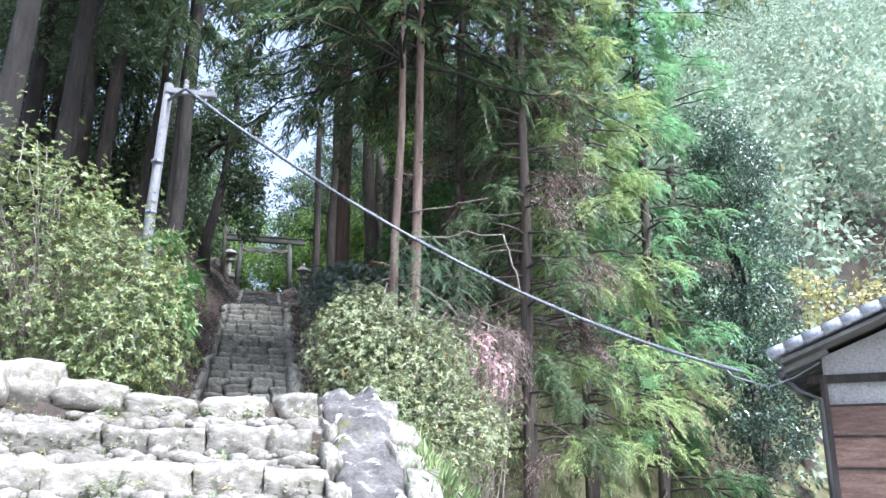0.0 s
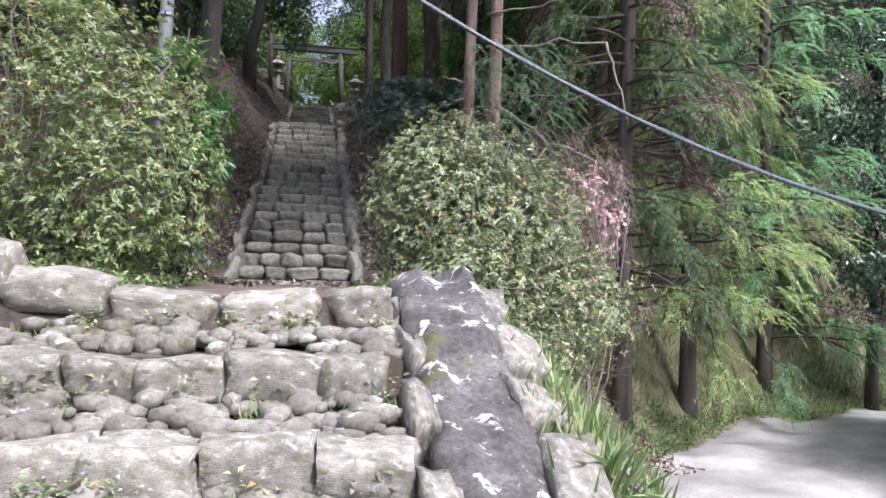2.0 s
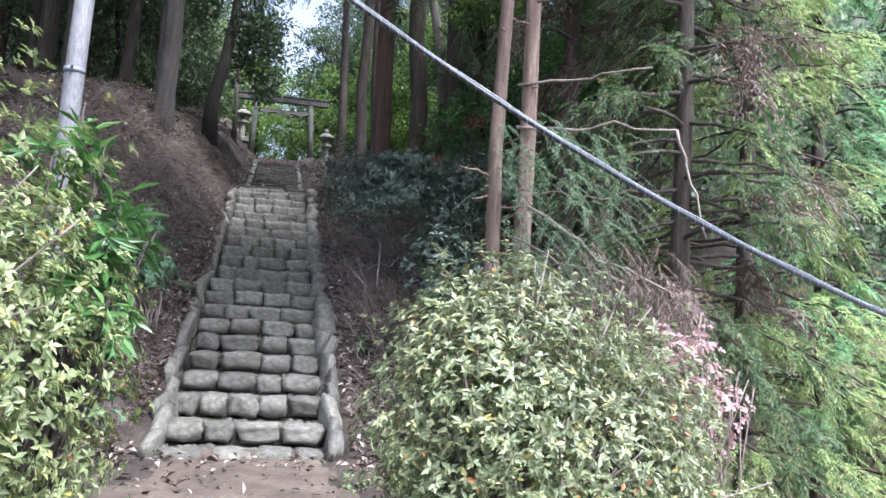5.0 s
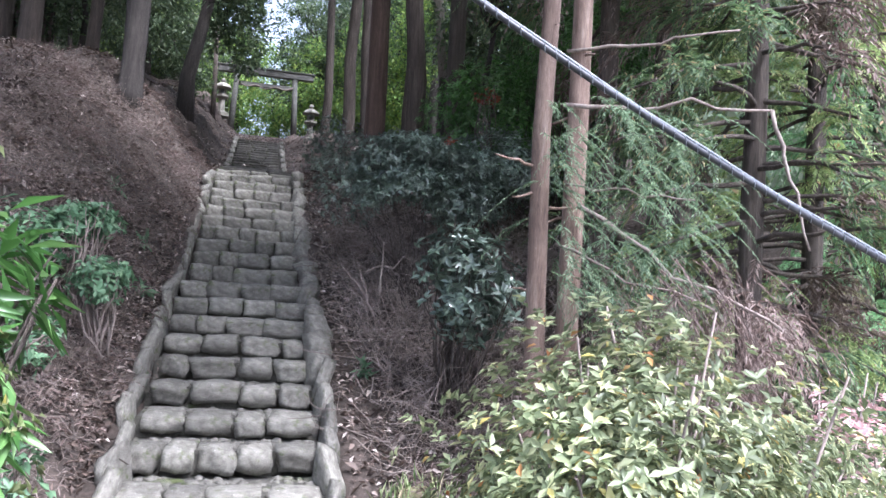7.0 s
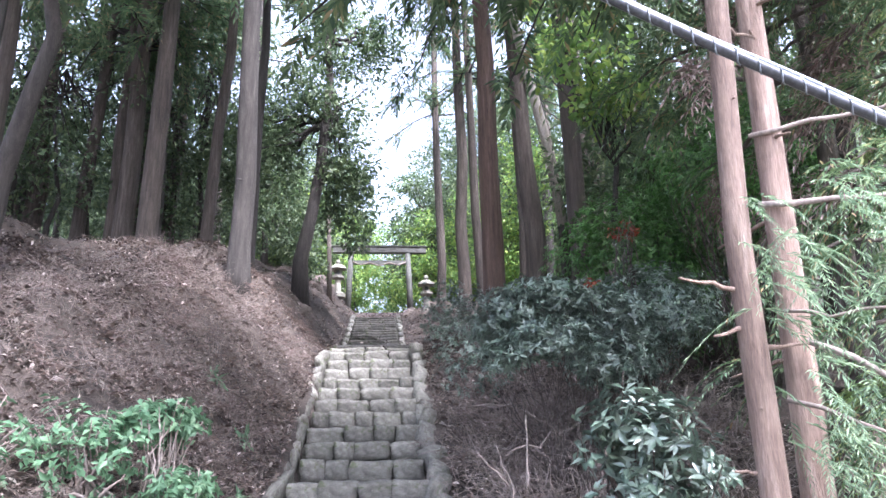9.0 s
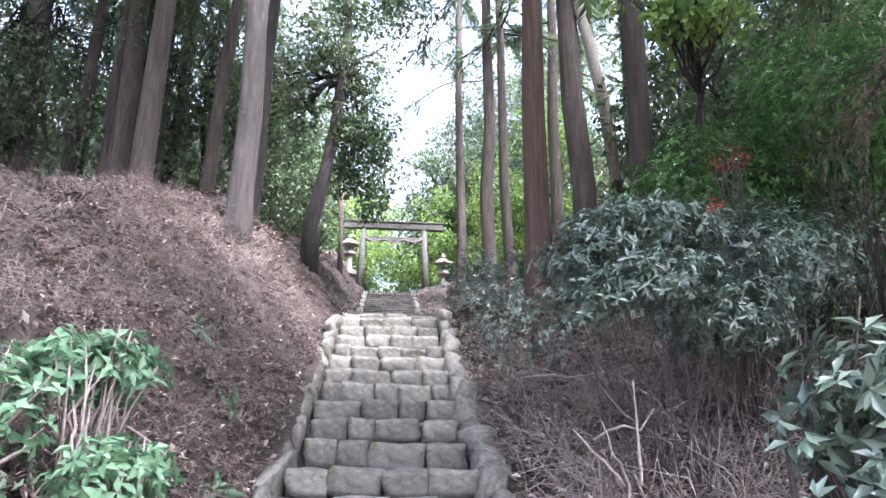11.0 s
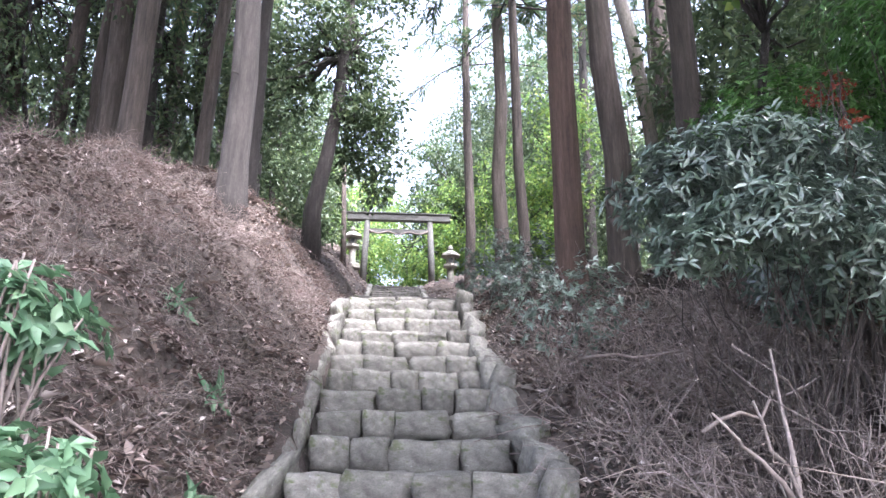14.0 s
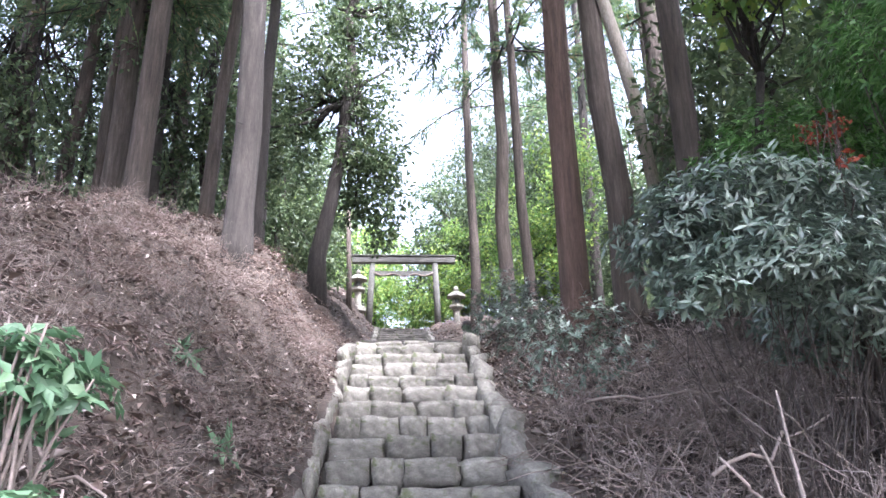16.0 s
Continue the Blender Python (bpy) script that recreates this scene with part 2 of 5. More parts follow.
def box(bm, x0, x1, y0, y1, z0, z1, bevel=0.0):
    vs = bmesh.ops.create_cube(bm, size=1.0)["verts"]
    for v in vs:
        v.co = Vector((x0 + (v.co.x + 0.5) * (x1 - x0), y0 + (v.co.y + 0.5) * (y1 - y0), z0 + (v.co.z + 0.5) * (z1 - z0)))
    if bevel:
        bmesh.ops.bevel(bm, geom=list({e for v in vs for e in v.link_edges}), offset=bevel, segments=2, affect="EDGES")
    return vs


def tube(points, radii, sides=8):
    """Verts and faces of a tapered tube along points."""
    pts = np.array(points, float)
    tan = np.gradient(pts, axis=0)
    verts, faces = [], []
    for p, t, r in zip(pts, tan, radii):
        t = Vector(t).normalized()
        a = t.orthogonal() if abs(t.z) > 0.9 else t.cross(Vector((0, 0, 1)))
        if abs(t.z) > 0.9:
            a = Vector((1, 0, 0)) - t * t.x
        a.normalize()
        b = t.cross(a)
        for k in range(sides):
            an = 2 * math.pi * k / sides
            verts.append(Vector(p) + (a * math.cos(an) + b * math.sin(an)) * r)
    n = len(pts)
    for i in range(n - 1):
        for k in range(sides):
            k2 = (k + 1) % sides
            faces.append((i * sides + k, i * sides + k2, (i + 1) * sides + k2, (i + 1) * sides + k))
    faces.append(tuple(range(sides - 1, -1, -1)))
    faces.append(tuple((n - 1) * sides + k for k in range(sides)))
    return verts, faces


def merge(pieces):
    verts, faces = [], []
    for v, f in pieces:
        o = len(verts)
        verts += [tuple(c) for c in v]
        faces += [tuple(i + o for i in q) for q in f]
    return verts, faces


def blades(centres, along, out, length, width, fold=0.25):
    """Arrays of leaf blades: base at centre, tip along, folded towards out. Two triangles each."""
    n = len(centres)
    along = along / (np.linalg.norm(along, axis=1, keepdims=True) + 1e-9)
    side = np.cross(along, out)
    side /= np.linalg.norm(side, axis=1, keepdims=True) + 1e-9
    up = np.cross(side, along)
    length, width = np.reshape(length, (-1, 1)), np.reshape(width, (-1, 1))
    base, tip = centres, centres + along * length - up * length * 0.12
    mid = centres + along * length * 0.45
    left, right = mid + side * width / 2 + up * width * fold, mid - side * width / 2 + up * width * fold
    v = np.stack([base, left, tip, right], 1).reshape(-1, 3)
    i = np.arange(n) * 4
    f = np.concatenate([np.stack([i, i + 1, i + 2], 1), np.stack([i, i + 2, i + 3], 1)])
    return v, f


def leaf_object(name, v, f, mat, parent=None):
    me = bpy.data.meshes.new(name)
    me.vertices.add(len(v))
    me.vertices.foreach_set("co", np.ascontiguousarray(v, dtype=np.float32).ravel())
    me.loops.add(len(f) * 3)
    me.loops.foreach_set("vertex_index", np.ascontiguousarray(f, dtype=np.int32).ravel())
    me.polygons.add(len(f))
    me.polygons.foreach_set("loop_start", np.arange(0, len(f) * 3, 3, dtype=np.int32))
    me.update(calc_edges=True)
    me.materials.append(mat)
    ob = new(name, me)
    ob.parent = parent
    return ob


def unit(rng, n):
    d = rng.normal(size=(n, 3))
    return d / np.linalg.norm(d, axis=1, keepdims=True)


# ---- lie of the land ----
STEPS = [(0.0, 0.05), (0.45, 0.2), (1.0, 0.375), (1.5, 0.53), (1.98, 0.7), (2.45, 0.87), (2.9, 1.04), (3.4, 1.21), (3.87, 1.385), (4.35, 1.56),
         (5.25, 1.75), (5.72, 1.935), (6.16, 2.12), (6.74, 2.32), (7.3, 2.52), (7.75, 2.7), (8.17, 2.88), (8.58, 3.065), (8.99, 3.25), (9.4, 3.43), (9.85, 3.55)]
STEPS = [(y, z + 0.16 * max(0.0, (y - 4.0) / 5.85)) for y, z in STEPS]
AXIS = [(-60, -2.6), (-11.5, -2.15), (-10.2, -2.05), (-4.9, -0.02), (0, 0), (0.3, 0.06), (4.35, 1.5), (9.85, 3.64), (16.3, 4.75), (22.2, 6.6), (27.8, 8.1), (60, 11), (200, 30)]
axis_y, axis_z = [a for a, _ in AXIS], [b for _, b in AXIS]


def smooth_step(a, b, x):
    t = np.clip((x - a) / (b - a), 0, 1)
    return t * t * (3 - 2 * t)


def road_edge(x):
    """Where the lane ends at its uphill side."""
    return np.interp(x, (3.0, 3.85, 6.0, 8.0, 10.0, 18.0), (-2.4, -0.3, 1.8, 2.8, 3.3, 4.6))


def land(x, y):
    """Height of the ground (arrays or numbers)."""
    x, y = np.asarray(x, float), np.asarray(y, float)
    z = np.interp(y, axis_y, axis_z)
    left, right = np.maximum(-x - 0.88, 0), np.maximum(x - 0.88, 0)
    up = smooth_step(-0.8, 3.5, y)
    z = z + up * (0.9 * np.minimum(left, 1.8) + 0.12 * np.clip(left - 1.8, 0, 12))
    z = z + smooth_step(-11, -4.5, y) * (1 - up) * 0.16 * np.minimum(left, 4)
    z = z - 0.17 * smooth_step(0.0, 0.15, right) * smooth_step(-3.6, -4.6, y)
    tilt = -0.3 + 0.42 * smooth_step(0, 5, y)
    z = z + smooth_step(-4, 0, y) * tilt * np.minimum(right, 4)
    edge = road_edge(x) + 1.2
    fall = smooth_step(0.1, 1.9, right) * (1 - smooth_step(-1.2, 2.4, y - np.maximum(edge, -2.5)))
    z = z * (1 - fall) - 1.95 * fall
    z = z + np.maximum(0, 0.6 * (0.45 * (x - 11) + 0.75 * (y - 9))) * smooth_step(0.4, 0.75, x / (np.abs(y) + 12)) * smooth_step(9, 16, x)
    rough = np.clip((np.abs(x) - 0.9) * 0.3, 0, 0.2) * (1 - 0.8 * fall) * smooth_step(-6, -1, y)
    for k, (fx, fy, ph) in enumerate(((1.3, 2.1, 0.3), (2.9, 1.7, 1.1), (4.4, 3.6, 2.0), (0.7, 0.9, 4.0), (6.1, 5.2, 5.0))):
        z = z + rough * np.sin(fx * x + ph + 0.6 * np.sin(fy * y)) * np.cos(fy * y + 2 * ph) / (1 + k * 0.3)
    return z


def ground_z(x, y):
    return float(land(x, y))
# ---- ground ----
def spaced(lo, mid0, mid1, hi, fine, n):
    near = np.arange(mid0, mid1, fine)
    a = mid0 - np.geomspace(fine, mid0 - lo, n)[::-1]
    b = mid1 + np.geomspace(fine, hi - mid1, n)
    return np.concatenate([a, near, b])


gx, gy = spaced(-900, -7, 9, 900, 0.12, 45), spaced(-900, -12, 30, 900, 0.14, 45)
GX, GY = np.meshgrid(gx, gy)
GZ = land(GX, GY)
GZ = GZ - 0.34 * ((np.abs(GX) < 0.74) & (GY > 0.05) & (GY < 9.9)) - 0.2 * ((GX > -1.6) & (GX < 1.1) & (GY < -4.88) & (GY > -10.6)) - 0.2 * ((GX > 0.6) & (GX < 1.1) & (GY < -4.15) & (GY >= -4.88))
nx, ny = len(gx), len(gy)
idx = np.arange(nx * ny).reshape(ny, nx)
quads = np.stack([idx[:-1, :-1], idx[:-1, 1:], idx[1:, 1:], idx[1:, :-1]], -1).reshape(-1, 4)
ground = raw("ground", np.stack([GX, GY, GZ], -1).reshape(-1, 3).tolist(), quads.tolist(), M_GROUND, smooth=True)
tagged(ground, "brown forest floor of soil, roots and leaf litter", "ground", kind="structure")


def sheet(name, x0, x1, y0, y1, step, keep, lift, mat):
    """A thin sheet that lies on the ground wherever keep(x, y) holds."""
    xs, ys = np.arange(x0, x1, step), np.arange(y0, y1, step)
    X, Y = np.meshgrid(xs, ys)
    ids = np.arange(X.size).reshape(X.shape)
    q = np.stack([ids[:-1, :-1], ids[:-1, 1:], ids[1:, 1:], ids[1:, :-1]], -1)
    ok = keep(X[:-1, :-1] + step / 2, Y[:-1, :-1] + step / 2)
    return raw(name, np.stack([X, Y, land(X, Y) + lift], -1).reshape(-1, 3).tolist(), q[ok].tolist(), mat, smooth=True)


def on_road(x, y):
    return (x > 2.9) & (y < road_edge(x) + 0.08 * np.sin(2.1 * x) + 0.05 * np.sin(7 * x)) & (y > -30)


road = sheet("road", 2.8, 18, -14, 7, 0.09, on_road, 0.02, M_ROAD)
tagged(road, "grey worn concrete lane with dark patches", "road", kind="structure")
landing = sheet("path", -1.4, 1.0, -4.95, 0.2, 0.04, lambda x, y: (x > -0.6 + 0.1 * y - 0.09 * np.sin(3.1 * y) - 0.06 * np.sin(8.3 * y + 2 * x)) & (x < 0.66 + 0.07 * np.sin(2.7 * y) + 0.05 * np.sin(9.1 * y + x)) & ((x < 0.56) | (y > -4.05)) & (y > -4.7 + 0.05 * np.sin(6.0 * x) + 0.03 * np.sin(17 * x)), 0.005, M_SOIL)
tagged(landing, "trodden bare earth landing with scattered leaves", "path", kind="structure")

verge = sheet("verge", 1.12, 18, -9, 8, 0.15, lambda x, y: ~on_road(x, y) & (y < road_edge(x) + 3.0), 0.008, M_VERGE)
tagged(verge, "grassy roadside verge of green turf and straw", "verge", kind="structure")

# ---- stones ----
def stone_mesh(rng, round_off=0.35, jitter=0.06, cuts=2):
    """A unit block, its corners rounded off and its faces uneven."""
    bm = bmesh.new()
    bmesh.ops.create_cube(bm, size=1.0)
    bmesh.ops.subdivide_edges(bm, edges=bm.edges, cuts=cuts, use_grid_fill=True)
    shift = Vector(rng.uniform(-50, 50, 3))
    for v in bm.verts:
        c = v.co * 2
        ball = c.normalized() * 1.08
        c = c.lerp(ball, round_off)
        n = noise.noise_vector(c * 0.9 + shift) + noise.noise_vector(c * 2.3 + shift) * 0.45
        v.co = (c + n * jitter * 2) / 2
    for f in bm.faces:
        f.smooth = True
    me = bpy.data.meshes.new("stone")
    bm.to_mesh(me)
    bm.free()
    return me


srng = np.random.default_rng(11)
BLOCKS = [stone_mesh(srng, 0.16, 0.12, 3) for _ in range(9)]
BOULDERS = [stone_mesh(srng, 0.38, 0.14, 3) for _ in range(9)]
for me in BLOCKS + BOULDERS:
    me.materials.append(M_STONE)
PALE = [m.copy() for m in BLOCKS + BOULDERS]
SHADED_BLOCKS = [m.copy() for m in BLOCKS]
for me in SHADED_BLOCKS:
    me.materials[0] = M_STONE_SHADED
for me in PALE:
    me.materials[0] = M_STONE_PALE
PALE_BLOCKS, PALE_BOULDERS = PALE[:9], PALE[9:]


def lay(name, meshes, parent, x, y, z, w, d, h, turn=0.0, tip=0.0, lean=0.0):
    ob = new(name, meshes[int(srng.integers(len(meshes)))])
    ob.parent = parent
    ob.matrix_basis = pose(x, y, z, tip, lean, turn) @ Matrix.Diagonal((w, d, h, 1))
    return ob


def pebbles(name, parent, rng, spots, mat):
    """Many small rounded stones in one mesh: spots of (x, y, z, size)."""
    ico = bmesh.new()
    bmesh.ops.create_icosphere(ico, subdivisions=1, radius=0.5)
    base = np.array([v.co[:] for v in ico.verts])
    tri = np.array([[v.index for v in f.verts] for f in ico.faces])
    ico.free()
    V, F = [], []
    for k, (x, y, z, s) in enumerate(spots):
        sc = s * rng.uniform((0.8, 0.7, 0.5), (1.35, 1.1, 0.85))
        a = rng.uniform(0, 6.3)
        v = np.clip(base * (1 + rng.normal(0, 0.12, (len(base), 1))), rng.uniform(-0.48, -0.34, 3), rng.uniform(0.34, 0.48, 3)) * sc
        v = np.stack([v[:, 0] * np.cos(a) - v[:, 1] * np.sin(a), v[:, 0] * np.sin(a) + v[:, 1] * np.cos(a), v[:, 2]], 1)
        V.append(v + (x, y, z))
        F.append(tri + k * len(base))
    ob = leaf_object(name, np.concatenate(V), np.concatenate(F), mat, parent)
    return tagged(ob, kind="stuff")


# upper flight
stairs = tagged(new("stairs"), "long flight of rough grey stone steps between boulder kerbs", "stairs", kind="structure")
prng = np.random.default_rng(5)
spots = []
for i, (y, z) in enumerate(STEPS):
    y2, z2 = STEPS[i + 1] if i + 1 < len(STEPS) else (y + 0.6, z)
    cuts_x = np.cumsum(prng.uniform(0.75, 1.4, 4 if i not in (2, 13, 16) else 5))
    half = 0.62 + 0.04 * min(1.0, y / 3.0) + 0.015 * math.sin(i)
    edges = np.concatenate([[0], cuts_x / cuts_x[-1]]) * 2 * half - half
    rise = z - (STEPS[i - 1][1] if i else -0.08)
    old = i < 7
    for a, b in zip(edges[:-1], edges[1:]):
        dep = prng.uniform(0.26, 0.34)
        h = rise * (1.06 if old else 1.02)
        lay("step_stone", BOULDERS if old else BLOCKS, stairs, (a + b) / 2, y + dep / 2 - 0.02 + prng.uniform(-0.02, 0.02), z - h / 2 + prng.uniform(-0.01, 0.01),
            (b - a) * (0.94 if old else 0.985), dep * 1.15, h, prng.uniform(-4, 4), prng.uniform(-3, 3), prng.uniform(-2, 2))
    bm = bmesh.new()
    box(bm, -0.68, 0.68, y + 0.1, y2 + 0.2, z - 0.25, z - 0.045, 0.01)
    part("tread", bm, M_TREAD, stairs)
    for _ in range(int(260 * (y2 - y))):
        spots.append((prng.uniform(-0.64, 0.64), prng.uniform(y + 0.24, y2 + 0.02), z - 0.045, prng.uniform(0.03, 0.11)))
tagged(pebbles("pebbles", stairs, prng, spots, M_STONE), "small stones packed into the treads")
for side in (-1, 1):
    y = -0.1
    while y < 9.5:
        ln = prng.uniform(0.26, 0.5)
        low = y < 2.2
        w = prng.uniform(0.09, 0.13) if low or side < 0 else prng.uniform(0.14, 0.22)
        zc = float(np.interp(y + ln / 2, [s[0] for s in STEPS], [s[1] for s in STEPS]))
        lay("kerb_stone", BOULDERS, stairs, side * (0.685 + 0.055 * min(1.0, y / 3.0) + prng.uniform(-0.02, 0.03)), y + ln / 2, zc - (0.06 if side > 0 else 0.1) + prng.uniform(-0.05, 0.05), w, ln * 1.03, prng.uniform(0.22, 0.32),
            prng.uniform(-14, 14), 20 + prng.uniform(-14, 14), prng.uniform(-16, 16))
        y += ln * 0.92

# far flight
far_stairs = tagged(new("stairs"), "far flight of thin stone steps below the gateway, canopy shade in their colour", "stairs", kind="structure")
for i in range(13):
    y, z = 16.2 + i * 0.46, 4.78 + i * 0.155
    edges = np.concatenate([[0], np.cumsum(prng.uniform(0.7, 1.3, 3))])
    edges = edges / edges[-1] * 1.3 - 0.65
    for a, b in zip(edges[:-1], edges[1:]):
        lay("step_stone", SHADED_BLOCKS, far_stairs, (a + b) / 2, y + 0.14, z - 0.06, (b - a) * 1.02, 0.36, 0.17, prng.uniform(-3, 3), 0, prng.uniform(-2, 2))
    bm = bmesh.new()
    box(bm, -0.66, 0.66, y + 0.1, y + 0.62, z - 0.3, z - 0.03, 0.01)
    part("tread", bm, M_TREAD, far_stairs)
    for s in (-1, 1):
        if i % 2 == 0:
            lay("kerb_stone", BOULDERS, far_stairs, s * 0.74, y + 0.4, z + 0.02, 0.16, 0.6, 0.25, prng.uniform(-9, 9), 20)
# broad stones on the sloping path between the flights
for k in range(9):
    y = 10.4 + k * 0.66
    for s in range(3):
        x = -0.45 + 0.45 * s + prng.uniform(-0.05, 0.05)
        lay("step_stone", SHADED_BLOCKS, far_stairs, x, y + prng.uniform(-0.04, 0.04), float(np.interp(y, axis_y, axis_z)) + 0.0, 0.44, 0.3, 0.2, prng.uniform(-6, 6), 8)

# lower flight
lower = tagged(new("stairs"), "broad lower steps of pale stones and rubble treads", "stairs", kind="structure")
spots = []
for k in range(11):
    y, z = -4.97 - 0.535 * k, 0.0 - 0.222 * k
    if k == 0:
        row = [(-1.4, 0.4, 0.06), (-0.93, 0.42, 0.05), (-0.47, 0.44, 0.0), (0.0, 0.42, 0.0), (0.4, 0.28, 0.0)]
    else:
        row, x = [], -1.66
        while x < 0.42:
            w = min(prng.uniform(0.22, 0.42), 0.56 - x)
            if w < 0.12:
                break
            row.append((x + w / 2, w, 0.0))
            x += w
    for x, w, back in row:
        lay("step_stone", PALE_BOULDERS if k == 0 else PALE_BLOCKS, lower, x, y + 0.14 + back + prng.uniform(-0.03, 0.03), z - (0.095 if k else 0.06) + back + prng.uniform(-0.02, 0.02), w * 1.03, prng.uniform(0.3, 0.4),
            prng.uniform(0.17, 0.22), prng.uniform(-8, 8), prng.uniform(-6, 8), prng.uniform(-6, 6))
    bm = bmesh.new()
    box(bm, -1.68, 0.56, y - 0.36, y + 0.18, z - 0.55, z - 0.222 - 0.02, 0.01)
    part("tread", bm, M_SOIL, lower)
    for _ in range(210):
        u = prng.uniform(0, 1)
        spots.append((prng.uniform(-1.62, 0.54), y - 0.3 + 0.33 * u, z - 0.235 + 0.075 * u + prng.uniform(-0.02, 0.03), prng.uniform(0.06, 0.17)))
tagged(pebbles("rubble", lower, prng, spots, M_STONE_PALE), "pale rubble packed between the step edges")

# stone kerb beside the lower flight
slab = tagged(new("stone_kerb"), "sloping dark stone kerb with white lichen beside the lower steps", "stone kerb")
bm = bmesh.new()
vs = bmesh.ops.create_grid(bm, x_segments=14, y_segments=150, size=0.5)["verts"]
for v in vs:
    u, t = v.co.x + 0.5, v.co.y + 0.5
    y = -9.6 + t * 5.45
    z = 0.05 + (y + 4.6) * 0.385 + 0.06 * math.exp(-((y + 4.85) / 0.35) ** 2)
    wob = noise.noise(Vector((y * 1.7, u * 2, 3.0))) * 0.05
    rough = noise.noise(Vector((y * 6.0, u * 5, 5.0))) * 0.035 + noise.noise(Vector((y * 14.0, u * 9, 2.0))) * 0.018
    v.co = Vector((0.6 + u * (0.42 + 0.03 * math.sin(2.3 * y)) + wob * (0.3 + u), y, z + noise.noise(Vector((y * 2.4, u * 3, 9.0))) * 0.07 + rough - 0.07 * abs(2 * u - 1) ** 5 - 0.12 * max(0.0, (t - 0.93) / 0.07) ** 2))
ext = bmesh.ops.extrude_face_region(bm, geom=list(bm.faces))
for v in ext["geom"]:
    if isinstance(v, bmesh.types.BMVert):
        v.co.z -= 0.75
bmesh.ops.recalc_face_normals(bm, faces=bm.faces)
for f in bm.faces:
    f.smooth = True
ob = part("capping_slab", bm, M_SLAB, slab)
for k in range(11):
    y = -4.75 - k * 0.45
    z = 0.02 + (y + 4.6) * 0.385
    lay("edge_stone", PALE_BLOCKS, slab, 0.585 + prng.uniform(-0.03, 0.02), y, z - 0.1 + prng.uniform(-0.06, 0.05), prng.uniform(0.09, 0.15), prng.uniform(0.2, 0.36), prng.uniform(0.25, 0.36), prng.uniform(-12, 12), 20)
    lay("edge_stone", PALE_BLOCKS, slab, 1.04 + prng.uniform(-0.03, 0.03), y + 0.1, z - 0.07, prng.uniform(0.15, 0.22), prng.uniform(0.3, 0.46), 0.24, prng.uniform(-12, 12), 20, 10)
for k, (x, y, w) in enumerate([(-1.35, -4.75, 0.45), (-1.75, -5.3, 0.5), (-1.8, -6.0, 0.55), (-1.5, -5.0, 0.3), (-1.9, -6.9, 0.5)]):
    ob = lay("boulder", PALE_BOULDERS, None, x, y, ground_z(x, y) - 0.02, w, w * 0.8, 0.3, 30 * k)
    tagged(ob, "pale rounded boulder beside the lower steps", "boulder", "boulders by the steps")

# ---- gateway and lanterns ----
torii = tagged(new("shrine_gate"), "grey weathered wooden shrine gate with a straight lintel", "shrine gate")
torii.location = (0.1, 27.8, 0)


def beam(name, x0, x1, y0, y1, z0, z1, mat, parent, bevel=0.015):
    bm = bmesh.new()
    box(bm, x0, x1, y0, y1, z0, z1, bevel)
    return part(name, bm, mat, parent)


for s in (-1, 1):
    v, f = tube([(s * 1.27, 0, 8.0), (s * 1.22, 0, 9.4), (s * 1.16, 0, 10.62)], [0.13, 0.12, 0.11], 14)
    raw("post", v, f, M_WOOD, torii, True)
beam("lintel", -1.92, 1.92, -0.13, 0.13, 10.6, 10.84, M_WOOD, torii)
beam("lintel_cap", -1.97, 1.97, -0.17, 0.17, 10.845, 10.9, M_WOOD, torii)
beam("tie_beam", -1.16, 1.16, -0.05, 0.05, 10.12, 10.29, M_WOOD, torii)
rope = [(x, -0.1, 10.1 - 0.05 * math.cos(x * 8) + 0.06 * x * x) for x in np.linspace(-1.1, 1.1, 26)]
v, f = tube(rope, [0.028] * 26, 6)
raw("rope", v, f, M_TWIG, torii, True)


def turned(name, profile, mat, parent, sides=6):
    """A body of revolution with few sides: profile of (radius, height)."""
    bm = bmesh.new()
    rings = [[bm.verts.new((r * math.cos(2 * math.pi * (k + 0.5) / sides), r * math.sin(2 * math.pi * (k + 0.5) / sides), h)) for k in range(sides)] for r, h in profile]
    for a, b in zip(rings[:-1], rings[1:]):
        for k in range(sides):
            bm.faces.new((a[k], a[(k + 1) % sides], b[(k + 1) % sides], b[k]))
    bm.faces.new(rings[0][::-1])
    bm.faces.new(rings[-1])
    return part(name, bm, mat, parent)


